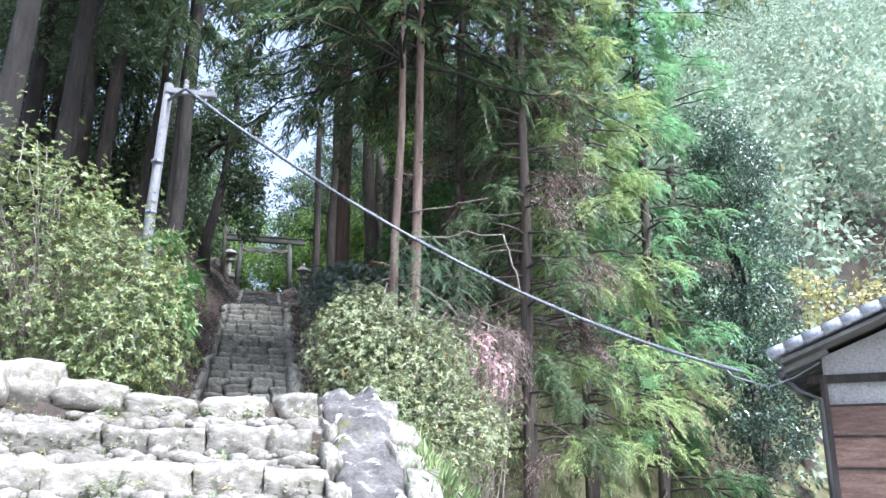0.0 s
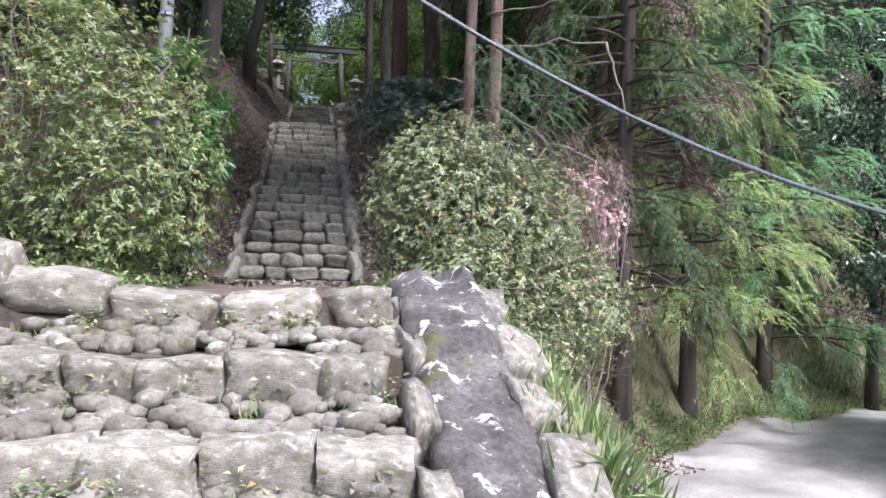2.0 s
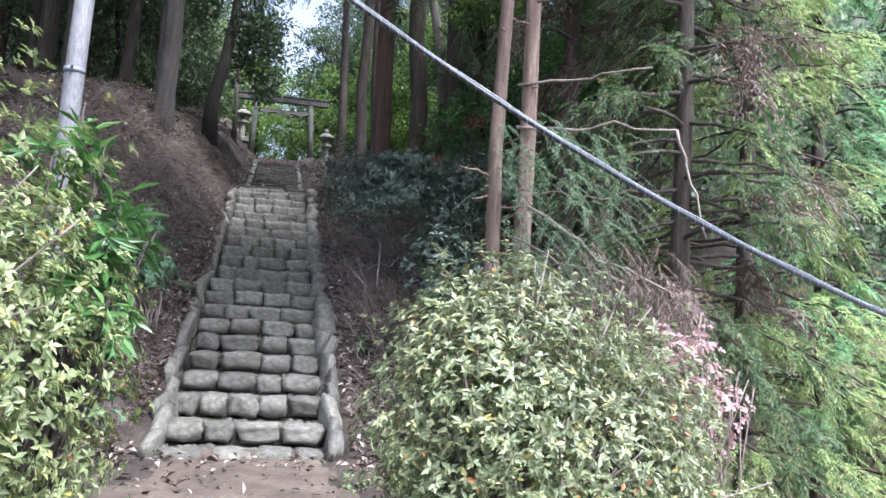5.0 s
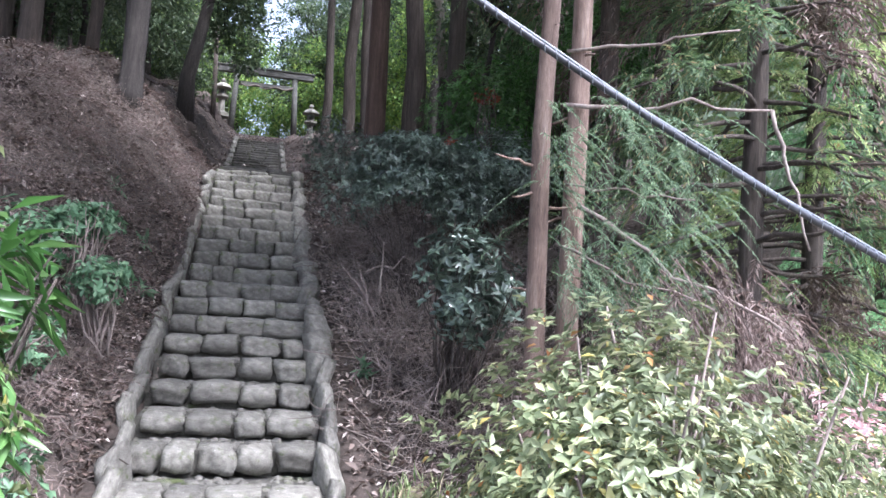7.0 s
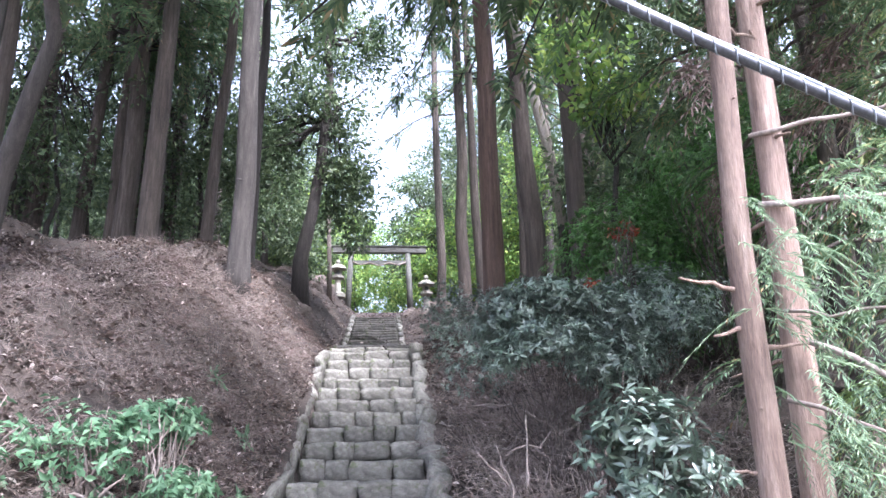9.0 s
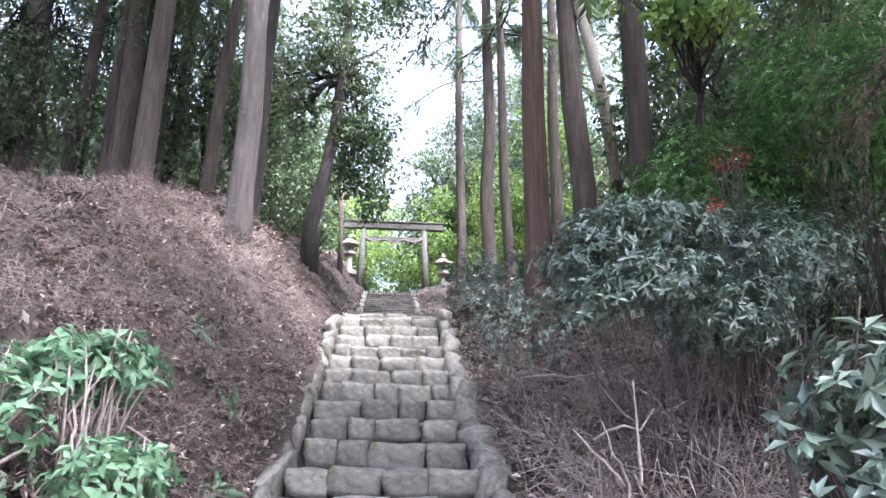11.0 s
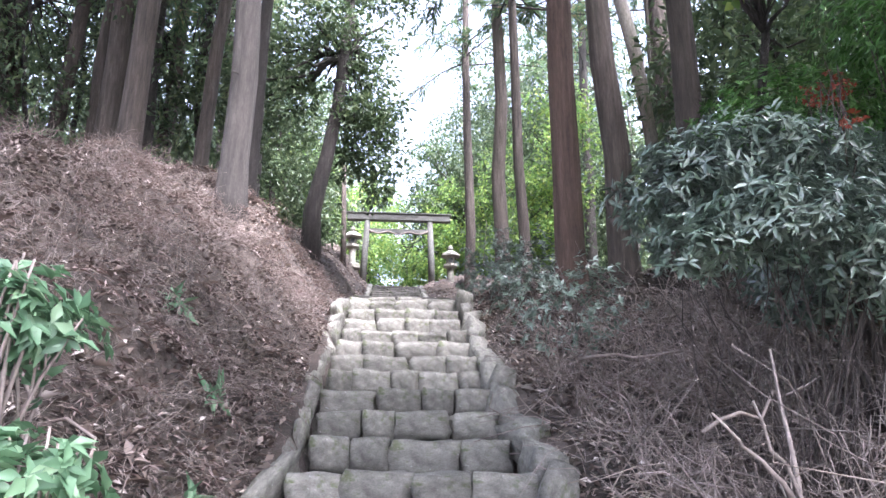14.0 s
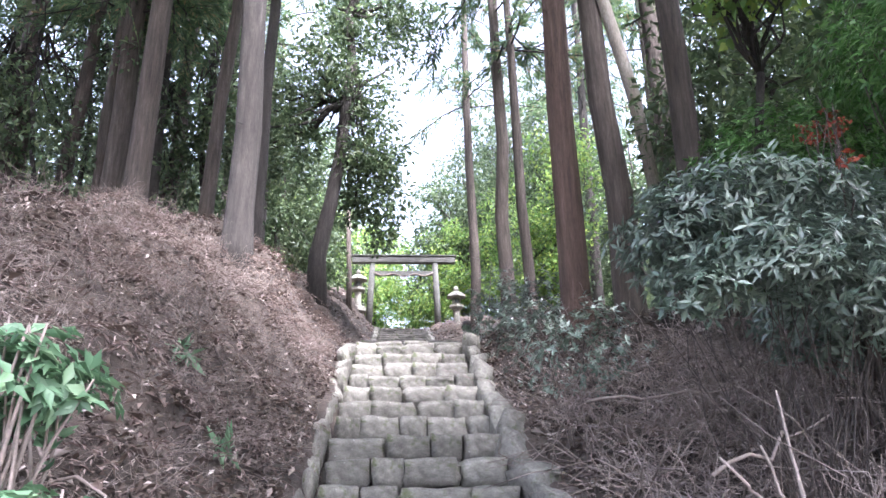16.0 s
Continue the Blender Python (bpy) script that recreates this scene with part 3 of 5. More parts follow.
def lantern(x, y):
    t = tagged(new("stone_lantern"), "mossy grey stone lantern beside the shrine gate", "stone lantern", "pair of stone lanterns")
    turned("base", [(0.34, 0), (0.34, 0.14), (0.22, 0.2)], M_STONE, t)
    turned("shaft", [(0.13, 0.2), (0.12, 0.45), (0.13, 0.72)], M_STONE, t, 12)
    turned("platform", [(0.14, 0.72), (0.27, 0.8), (0.27, 0.88)], M_STONE, t)
    turned("fire_box", [(0.17, 0.88), (0.18, 1.14)], M_STONE, t)
    # dark plate on the solid fire box, for the shade of its hollow
    bm = bmesh.new()
    box(bm, -0.07, 0.07, -0.185, -0.155, 0.93, 1.08, 0.005)
    part("opening", bm, M_RUBBER, t, "dark square plate for the shade inside the fire box")
    turned("roof", [(0.2, 1.14), (0.38, 1.17), (0.34, 1.24), (0.12, 1.38)], M_STONE, t)
    turned("finial", [(0.06, 1.38), (0.1, 1.45), (0.08, 1.53), (0.01, 1.6)], M_STONE, t, 10)
    t.location = (x, y, ground_z(x, y) - 0.02)
    return t


lantern(-1.55, 27.2)
lantern(1.95, 26.6)

# ---- utility pole and cable ----
pole = tagged(new("utility_pole"), "pale grey concrete utility pole with a short crossarm", "utility pole")
pole.location.x = -0.11
pz = ground_z(-1.33, -0.6)
v, f = tube([(-1.22, -0.64, pz - 0.2), (-1.2, -0.6, 2.5), (-1.17, -0.54, 4.45)], [0.07, 0.065, 0.058], 20)
raw("shaft", v, f, M_POLE, pole, True)
for z in (1.75, 2.62, 3.3):
    v, f = tube([(-1.2, -0.6, z), (-1.2, -0.6, z + 0.035)], [0.069, 0.069], 18)
    raw("steel_band", v, f, M_SPIRAL, pole, True)
    v, f = tube([(-1.2, -0.68, z + 0.018), (-1.18, -0.74, z + 0.018)], [0.01, 0.01], 8)
    raw("step_bolt", v, f, M_SPIRAL, pole, True)
beam("crossarm", -1.2, -0.55, -0.62, -0.54, 4.3, 4.38, M_POLE, pole, 0.01)
for x in (-0.95, -0.62):
    t = turned("insulator", [(0.025, 4.38), (0.04, 4.42), (0.025, 4.46), (0.038, 4.5), (0.01, 4.53)], M_PLASTER, pole, 10)
    t.location = (x, -0.58, 0)


def cable_at(u):
    return Vector((-1.011 + 7.063 * u, -1.05 - 0.712 * u, 4.161 - 3.38 * u - 1.8 * u * (1 - u)))


v, f = tube([(-1.17, -0.55, 4.2), (-1.03, -0.8, 4.19), (-0.9, -1.06, 4.16)], [0.022, 0.02, 0.018], 8)
raw("bracket_arm", v, f, M_POLE, pole, True)

cable = tagged(new("overhead_cable"), "black overhead cable bound in pale spiral wire", "cable")
pts = [cable_at(u) for u in np.linspace(0, 1, 60)]
v, f = tube(pts, [0.017] * 60, 8)
raw("core", v, f, M_CABLE, cable, True)
n = 900
hel = []
for k in range(n + 1):
    u = k / n
    a = 2 * math.pi * k / 7.5
    hel.append(cable_at(u) + Vector((0.14, 0.98, 0.05)) * 0.019 * math.cos(a) + Vector((0.4, -0.05, 0.9)) * 0.019 * math.sin(a))
v, f = tube(hel, [0.0026] * (n + 1), 4)
raw("spiral_wire", v, f, M_SPIRAL, cable, True)
v, f = tube([cable_at(u) + Vector((0, 0, 0.021 + 0.004 * math.sin(60 * u))) for u in np.linspace(0, 1, 80)], [0.008] * 80, 6)
raw("messenger_wire", v, f, M_SPIRAL, cable, True)
drop = [cable_at(0.965), cable_at(0.98) + Vector((0, 0, -0.08)), Vector((6.3, -1.9, 0.6)), Vector((6.6, -2.0, 0.72)), Vector((6.9, -2.1, 0.9))]
v, f = tube(drop, [0.012] * 5, 6)
raw("drop_loop", v, f, M_SPIRAL, cable, True)

# ---- hut ----
hut = tagged(new("hut"), "small hut with brown boards, plaster gable and glazed roof tiles", "hut")
hx, hy, w = 0.0, 0.0, 3.6
hut.matrix_basis = pose(6.97, -2.06, 0.35, 0, 0, -42)
hz = -2.3
beam("wall", hx + 0.02, hx + w, hy + 0.03, hy + 4, hz, 0.35, M_PLASTER, hut, 0.005)
bm = bmesh.new()
pr = [(hx, 0.36), (hx + w, 0.36), (hx + w, 0.62), (hx + w / 2, 1.35), (hx, 0.62)]
fr = [bm.verts.new((x, hy, z)) for x, z in pr]
bk = [bm.verts.new((x, hy + 4, z)) for x, z in pr]
bm.faces.new(fr)
bm.faces.new(bk[::-1])
for k in range(5):
    bm.faces.new((fr[k], bk[k], bk[(k + 1) % 5], fr[(k + 1) % 5]))
bmesh.ops.recalc_face_normals(bm, faces=bm.faces)
part("gable", bm, M_PLASTER, hut)
for k in range(6):
    z0 = hz + 0.12 + k * 0.37
    beam("board", hx - 0.005, hx + w, hy - 0.012, hy + 0.025, z0, z0 + 0.345, M_BOARD, hut, 0.004)
    beam("batten", hx - 0.01, hx + w, hy - 0.03, hy + 0.02, z0 + 0.347, z0 + 0.368, M_BARK_DARK, hut, 0.003)
    beam("side_board", hx - 0.015, hx + 0.015, hy + 0.03, hy + 4, z0, z0 + 0.345, M_BOARD, hut, 0.004)
beam("corner_post", hx - 0.05, hx + 0.03, hy - 0.05, hy + 0.03, hz, 0.4, M_BARK_DARK, hut, 0.005)
beam("beam", hx - 0.2, hx + w, hy - 0.035, hy + 0.1, 0.3, 0.4, M_BARK_DARK, hut, 0.005)
for y in np.arange(hy - 0.3, hy + 4.2, 0.45):
    bm = bmesh.new()
    box(bm, -0.46, 0.1, -0.03, 0.03, -0.04, 0.03, 0.004)
    part("rafter", bm, M_WOOD, hut).matrix_basis = pose(hx, y, 0.62, 0, -22, 0)
slope = math.atan2(0.73, w / 2)
for s in (-1, 1):
    bm = bmesh.new()
    box(bm, -2.4, 0, -0.45, 4.3, 0, 0.05, 0.005)
    rb = part("roof_deck", bm, M_WOOD, hut)
    rb.matrix_basis = pose(hx + w / 2, hy, 1.42, 0, 0, 0) @ (pose(0, 0, 0, 0, -math.degrees(slope), 0) if s < 0 else Matrix.Translation((0, 3.85, 0)) @ pose(0, 0, 0, 0, -math.degrees(slope), 180))
tile_bm = bmesh.new()
row = []
for k in range(7):
    a = k / 6
    row.append((0.26 * a - 0.13, 0.03 * math.cos(2 * math.pi * a) + 0.03))
up = [[tile_bm.verts.new((x0, y0, z + h)) for y0, z in row] for x0, h in ((0, 0.03), (0, 0.005), (0.3, 0.0))]
for a, b in zip(up[:-1], up[1:]):
    for k in range(6):
        tile_bm.faces.new((a[k], a[k + 1], b[k + 1], b[k]))
bmesh.ops.recalc_face_normals(tile_bm, faces=tile_bm.faces)
tile_me = bpy.data.meshes.new("roof_tile")
tile_bm.to_mesh(tile_me)
tile_bm.free()
tile_me.materials.append(M_TILE)
for i in range(1, 10):
    for j in range(19):
        ob = new("roof_tile", tile_me)
        ob.parent = hut
        ob.matrix_basis = pose(hx + w / 2, hy, 1.44, 0, -math.degrees(slope), 0) @ pose(-2.72 + i * 0.265, -0.36 + j * 0.245, 0.06, 0, 0, 0)
for k in range(1, 12):
    v, f = tube([(0, 0, 0), (0.24, 0, 0)], [0.075, 0.062], 12)
    ob = raw("verge_tile", v, f, M_TILE, hut, True)
    ob.matrix_basis = pose(hx + w / 2, hy, 1.44, 0, -math.degrees(slope), 0) @ pose(-2.74 + k * 0.235, -0.43, 0.14, 0, 0, 0)
v, f = tube([(-0.46, hy - 0.35, 0.41), (-0.46, hy + 4, 0.39)], [0.05, 0.05], 10)
raw("gutter", v, f, M_RUBBER, hut, True)
v, f = tube([(-0.44, hy - 0.2, 0.38), (-0.3, hy - 0.12, 0.22), (hx - 0.06, hy - 0.06, 0.1), (hx - 0.07, hy - 0.06, -1.8)], [0.03] * 4, 8)
raw("downpipe", v, f, M_RUBBER, hut, True)

bench = tagged(new("work_bench"), "low grey bench with a mossy top beside the hut", "bench")
bench.matrix_basis = pose(6.4, -1.75, 0, 0, 0, -42)
beam("top", 0, 1.0, -0.5, 0.0, -1.27, -1.2, M_MOSS, bench, 0.01)
for x in (0.06, 0.94):
    for y in (-0.43, -0.07):
        beam("leg", x - 0.04, x + 0.04, y - 0.04, y + 0.04, (-1.95), -1.27, M_WOOD, bench, 0.006)
beam("back_panel", 0.1, 0.9, -0.09, -0.05, (-1.95) + 0.1, -1.27, M_PLASTER, bench, 0.004)
can = tagged(new("watering_can"), "dark plastic watering can standing on the bench", "watering can")
turned("body", [(0.1, 0), (0.105, 0.02), (0.1, 0.17), (0.07, 0.2)], M_RUBBER, can, 16)
v, f = tube([(-0.08, 0, 0.05), (-0.2, 0, 0.13), (-0.27, 0, 0.18)], [0.02, 0.014, 0.013], 8)
raw("spout", v, f, M_RUBBER, can, True)
v, f = tube([(0.02, 0, 0.2), (0.06, 0, 0.27), (0.14, 0, 0.24), (0.15, 0, 0.14), (0.1, 0, 0.06)], [0.012] * 5, 8)
raw("handle", v, f, M_RUBBER, can, True)
can.location = (6.62, -2.25, -1.2)
# ---- plants ----
def crown_leaves(rng, clumps, spread, per, length, width, flat=0.6, aspect=0.75):
    """Blades round many clump centres. clumps: (n, 3); spread: clump radius in metres."""
    n = len(clumps) * per
    c = np.repeat(clumps, per, 0)
    d = unit(rng, n)
    r = rng.uniform(0.15, 1, (n, 1)) ** 0.6
    p = c + d * r * spread * np.array([1, 1, aspect])
    along = d + unit(rng, n) * 0.8 + np.array([0, 0, -0.15])
    out = np.array([0, 0, 1.0]) * flat + unit(rng, n) * (1.1 - flat) + d * 0.3
    s = rng.uniform(0.6, 1.25, n)
    return blades(p, along, out, length * s, width * s)


def ellipsoid_points(rng, n, centre, radii, hollow=0.5):
    d = unit(rng, n)
    r = rng.uniform(hollow ** 3, 1, (n, 1)) ** (1 / 3)
    p = d * r
    p *= 1 + 0.22 * np.sin(3.1 * d[:, :1] + 5 * d[:, 1:2] + centre[0]) * np.cos(4 * d[:, 2:3] + centre[1])
    return np.array(centre) + p * np.array(radii)


def whorls(rng, centres, axis, leaves, length, width, rise=0.5):
    """Rosettes of leaves at shoot tips: leaves spread round each axis."""
    n = len(centres)
    axis = axis / np.linalg.norm(axis, axis=1, keepdims=True)
    c, a = np.repeat(centres, leaves, 0), np.repeat(axis, leaves, 0)
    side = np.cross(a, unit(rng, n * leaves))
    side /= np.linalg.norm(side, axis=1, keepdims=True) + 1e-9
    up = rng.uniform(0.0, 1.0, (n * leaves, 1)) * rise
    s = rng.uniform(0.65, 1.2, n * leaves)
    p = c - a * rng.uniform(0, 0.6, (n * leaves, 1)) * length
    return blades(p, side + a * up, a + side * -0.2, length * s, width * s)


def sprays(rng, starts, dirs, blades_each, twig, length, width, droop):
    """Drooping conifer sprays: a twig from each start, set with narrow blades on both sides."""
    n, k = len(starts), blades_each
    t = np.tile(np.linspace(0.1, 1, k), n)[:, None]
    s = np.repeat(starts, k, 0)
    d = np.repeat(dirs / np.linalg.norm(dirs, axis=1, keepdims=True), k, 0)
    size = np.repeat(rng.uniform(0.6, 1.3, n), k)[:, None]
    p = s + d * t * twig * size + np.array([0, 0, -1.0]) * droop * twig * size * t ** 2
    tang = d + np.array([0, 0, -2.0]) * droop * t
    flip = np.where(np.arange(n * k) % 2 == 0, 1.0, -1.0)[:, None]
    side = np.cross(tang, np.array([0, 0, 1.0]))
    side /= np.linalg.norm(side, axis=1, keepdims=True) + 1e-9
    along = tang * 0.8 + side * flip * 0.7 + unit(rng, n * k) * 0.25
    sc = rng.uniform(0.7, 1.2, n * k) * (1.1 - 0.5 * t[:, 0])
    return blades(p, along, np.array([0, 0, 1.0]) + unit(rng, n * k) * 0.5, length * sc, width * sc, 0.1)


def join(parts):
    o, V, F = 0, [], []
    for v, f in parts:
        V.append(v)
        F.append(f + o)
        o += len(v)
    return np.concatenate(V), np.concatenate(F)


def limb_points(rng, a, b, sag=0.0, wobble=0.06, n=7):
    a, b = np.array(a, float), np.array(b, float)
    ln = np.linalg.norm(b - a)
    pts = [a + (b - a) * t + rng.normal(0, wobble * ln / 3, 3) * math.sin(math.pi * t) + np.array([0, 0, -sag * ln * t * t]) for t in np.linspace(0, 1, n)]
    return pts


def trunk_piece(rng, x, y, r, height, lean=(0, 0), sides=14, flare=1.35, wob=0.03):
    z0 = ground_z(x, y) - 0.25
    pts, rad = [], []
    hs = [0, 0.35, 0.9, 2, 3.5, 5.5, 8, 11, height] if height > 11.5 else list(np.linspace(0, height, 8))
    for k, h in enumerate(hs):
        t = h / height
        pts.append((x + lean[0] * h + rng.normal(0, wob) * (h > 1), y + lean[1] * h + rng.normal(0, wob) * (h > 1), z0 + h))
        rad.append(r * (flare if k == 0 else 1.12 if k == 1 else 1.0) * (1 - 0.62 * t))
    return tube(pts, rad, sides), pts


def cedar(seed, x, y, r, height=15, lean=(0, 0), bark=None, crown=True, low=7.0, spread=2.2, label="", stubs=6, amount=1.0, leaf=None):
    rng = np.random.default_rng(seed)
    t = tagged(new("cedar_tree"), label or "tall straight cedar with brown fibrous bark on the slope", "tree", "cedars of the grove")
    (v, f), pts = trunk_piece(rng, x, y, r, height, lean)
    raw("trunk", v, f, bark or M_BARK, t, True)
    z0 = pts[0][2]
    pcs = []
    for k in range(stubs):
        h = rng.uniform(1.5, 7)
        a = rng.uniform(0, 6.3)
        c = np.array([np.interp(h, [p[2] - z0 for p in pts], [p[i] for p in pts]) for i in range(3)])
        ln = rng.uniform(0.06, 0.4)
        pcs.append(tube(limb_points(rng, c, c + ln * np.array([math.cos(a), math.sin(a), rng.uniform(-0.3, 0.25)])), np.linspace(0.016, 0.006, 7), 5))
    for v, f in pcs:
        raw("dead_limb", v, f, bark or M_BARK, t, True)
    if crown:
        S, D, pcs = [], [], []
        for k in range(int(26 * amount)):
            h = rng.uniform(low, height)
            a = rng.uniform(0, 6.3)
            ln = spread * (1.15 - 0.75 * (h - low) / (height - low)) * rng.uniform(0.6, 1.1)
            c = np.array([np.interp(h, [p[2] - z0 for p in pts], [p[i] for p in pts]) for i in range(3)])
            e = c + ln * np.array([math.cos(a), math.sin(a), rng.uniform(-0.15, 0.3)])
            lp = limb_points(rng, c, e, 0.15)
            pcs.append(tube(lp, np.linspace(0.03, 0.008, 7), 5))
            for _ in range(13):
                q = rng.uniform(0.25, 1) * 6
                i = min(int(q), 5)
                S.append(lp[i] + (lp[i + 1] - lp[i]) * (q - i) + rng.normal(0, 0.08, 3))
                D.append((e - c) / ln + rng.normal(0, 0.55, 3))
        tagged(raw("branchwork", *merge(pcs), M_BARK_DARK, t, True), kind="stuff")
        leaf_object("crown", *sprays(rng, np.array(S), np.array(D), 22, 0.62, 0.2, 0.05, 0.5), leaf or M_LEAF_CEDAR, t)
    return t


def broadleaf(seed, x, y, r, height, crowns, leaf, label, lean=(0, 0), clumps=60, per=60, size=(0.16, 0.075), bark=None, spread=0.45, group=""):
    """A tree with limbs to each crown ball: crowns of (centre, radii)."""
    rng = np.random.default_rng(seed)
    t = tagged(new("tree"), label, "tree", group)
    (v, f), pts = trunk_piece(rng, x, y, r, height, lean, 12, 1.3, 0.08)
    raw("trunk", v, f, bark or M_BARK_DARK, t, True)
    pcs, leaves = [], []
    for c, rad in crowns:
        p = ellipsoid_points(rng, clumps, c, rad, 0.35)
        leaves.append(crown_leaves(rng, p, spread, per, *size))
        a = np.array(pts[int(rng.integers(max(1, len(pts) - 4), len(pts)))])
        for q in p[:: max(1, clumps // 7)]:
            pcs.append(tube(limb_points(rng, a, q, 0.0, 0.15), np.linspace(r * 0.35, 0.008, 7), 5))
    tagged(raw("branchwork", *merge(pcs), bark or M_BARK_DARK, t, True), kind="stuff")
    leaf_object("crown", *join(leaves), leaf, t)
    return t


def stems_from(rng, base, tips, r=0.012):
    return [tube(limb_points(rng, np.array(base) + rng.normal(0, 0.08, 3) * (1, 1, 0), q, -0.05, 0.12, 6), np.linspace(r, r * 0.3, 6), 5) for q in tips]


def bush(seed, name, blobs, shoots, leaves, length, width, leaf, label, category="bush", base=None, inner=0.35, twigs=40, rise=0.5, stem=0.012):
    """A dense shrub: leaf whorls over several uneven blobs (centre, radii), stems inside."""
    rng = np.random.default_rng(seed)
    t = tagged(new(name), label, category)
    vol = np.array([np.prod(r) ** 0.67 for _, r in blobs])
    cs, ax = [], []
    for (c, rad), share in zip(blobs, vol / vol.sum()):
        n = int(shoots * share)
        p = ellipsoid_points(rng, n, c, rad, 1 - inner) + rng.normal(0, 0.12, (n, 3)) * min(rad) * (rng.uniform(size=(n, 1)) < 0.6)
        cs.append(p)
        ax.append((p - np.array(c)) / np.array(rad) + np.array([0, 0, 0.5]) + rng.normal(0, 0.35, (n, 3)))
    cs, ax = np.concatenate(cs), np.concatenate(ax)
    ok = cs[:, 2] > land(cs[:, 0], cs[:, 1]) + 0.02
    if ok.sum() > 8:
        cs, ax = cs[ok], ax[ok]
    leaf_object("foliage", *whorls(rng, cs, ax, leaves, length, width, rise), leaf, t)
    b = base or (blobs[0][0][0], blobs[0][0][1])
    pick = cs[rng.integers(0, len(cs), twigs)]
    tagged(raw("branchwork", *merge(stems_from(rng, (b[0], b[1], ground_z(*b)), pick, stem)), M_BARK if leaf in (M_LEAF_LAUREL, M_LEAF_BROAD, M_LEAF_DARK, M_LEAF_RED) else M_TWIG, t, True), kind="stuff")
    return t


# cedars beside the stairs
for k, (x, y, r, h, lean, bark) in enumerate([
        (2.1, 9.37, 0.2, 17, (-0.02, 0.0), M_BARK_RED), (2.3, 23.3, 0.17, 17, (-0.012, 0), M_BARK), (2.6, 18.4, 0.2, 18, (-0.01, 0), M_BARK), (2.9, 16.7, 0.14, 17, (-0.03, 0), M_BARK),
        (2.96, 9.9, 0.2, 17, (-0.05, 0.0), M_BARK), (3.3, 8.08, 0.17, 16, (-0.035, 0), M_BARK), (-2.18, 9.5, 0.19, 18, (0.003, 0), M_BARK_DARK), (-3.81, 13.96, 0.15, 17, (0.045, 0), M_BARK),
        (-6.0, 18.8, 0.22, 18, (0.02, 0), M_BARK), (-4.91, 13.33, 0.24, 18, (0.015, 0), M_BARK), (-5.97, 14.9, 0.25, 18, (0.01, 0), M_BARK), (-6.4, 15.4, 0.18, 17, (0.01, 0), M_BARK),
        (-7.3, 15.6, 0.17, 17, (0.05, 0), M_BARK), (-8.6, 16.0, 0.26, 18, (0.01, 0), M_BARK), (-2.6, 11.8, 0.16, 17, (0.0, 0), M_BARK_DARK), (-2.5, 12.2, 0.12, 16, (0.02, 0), M_BARK_DARK),
        (4.6, 12.0, 0.2, 17, (-0.03, 0), M_BARK), (5.6, 14.5, 0.2, 17, (0, 0), M_BARK), (4.2, 17.5, 0.18, 17, (0, 0), M_BARK), (-4.2, 21.5, 0.2, 18, (0.01, 0), M_BARK_DARK),
        (-7.5, 21.0, 0.22, 18, (0, 0), M_BARK), (-10.5, 19.0, 0.22, 18, (0, 0), M_BARK), (6.9, 18.8, 0.2, 17, (0, 0), M_BARK), (-9.8, 12.5, 0.2, 17, (0, 0), M_BARK), (-6.6, 9.8, 0.2, 17, (0, 0), M_BARK)]):
    cedar(100 + k, x, y, r, h, lean, bark, low=6.0 if x < -3 else 7.5, spread=2.6 if y > 10.5 else 3.4, amount=(1.7 if x < -3 else 0.9) if y > 10.5 else 3.2)
grng = np.random.default_rng(88)
for k in range(15):
    side = -1 if k % 3 else 1
    y = grng.uniform(0.5, 30) if side < 0 else grng.uniform(9, 30)
    x = side * grng.uniform(4.6 if y < 12 else 5.0, 14)
    cedar(150 + k, x, y, grng.uniform(0.12, 0.22), grng.uniform(14, 19), (grng.normal(0, 0.012), 0), M_BARK if k % 4 else M_BARK_DARK, low=grng.uniform(5.5, 8.5), spread=3.0, amount=1.6)
# added cedars: high crowns out of view keep sun and sky off the stairs
for k, (x, y) in enumerate([(-3.4, 3.2), (-4.6, 1.4), (-4.9, 6.0), (5.4, 4.7), (-3.3, -0.3)]):
    cedar(190 + k, x, y, 0.18, 15, (0.015, 0), M_BARK_DARK, low=7.6, spread=4.8, amount=3.8, label="spreading dark cedar added to shade the stairs from above")
broken = tagged(new("tree"), "leaning bare pale trunk snapped below its top", "tree")
v, f = tube([(3.43, 9.87, 5.9), (3.25, 9.8, 7.3), (2.75, 9.7, 9.6), (2.3, 9.6, 12)], [0.09, 0.1, 0.09, 0.06], 10)
raw("trunk", v, f, M_BARK_PALE, broken, True)
v, f = tube([(3.43, 9.87, ground_z(3.43, 9.87) - 0.1), (3.45, 9.87, 4.9), (3.43, 9.87, 5.95)], [0.11, 0.09, 0.09], 10)
raw("stump", v, f, M_BARK_DARK, broken, True)

dead = tagged(new("tree"), "thin bare grey dead trunk beside the gateway", "tree")
v, f = tube([(-1.68, 24.3, ground_z(-1.68, 24.3) - 0.2), (-1.7, 24.3, 9.0), (-1.78, 24.3, 11.3)], [0.1, 0.085, 0.07], 10)
raw("trunk", v, f, M_BARK, dead, True)

# twin young cedars by the landing
for k, (x, y, r, lean) in enumerate([(1.97, 0.39, 0.075, (0.0, 0.0)), (2.3, 0.61, 0.09, (0.006, 0.0))]):
    cedar(200 + k, x, y, r, 14, lean, M_BARK_PINK, low=6.4, spread=3.2, label="slender young cedar with peeling pinkish bark beside the landing", stubs=14, amount=3.4)

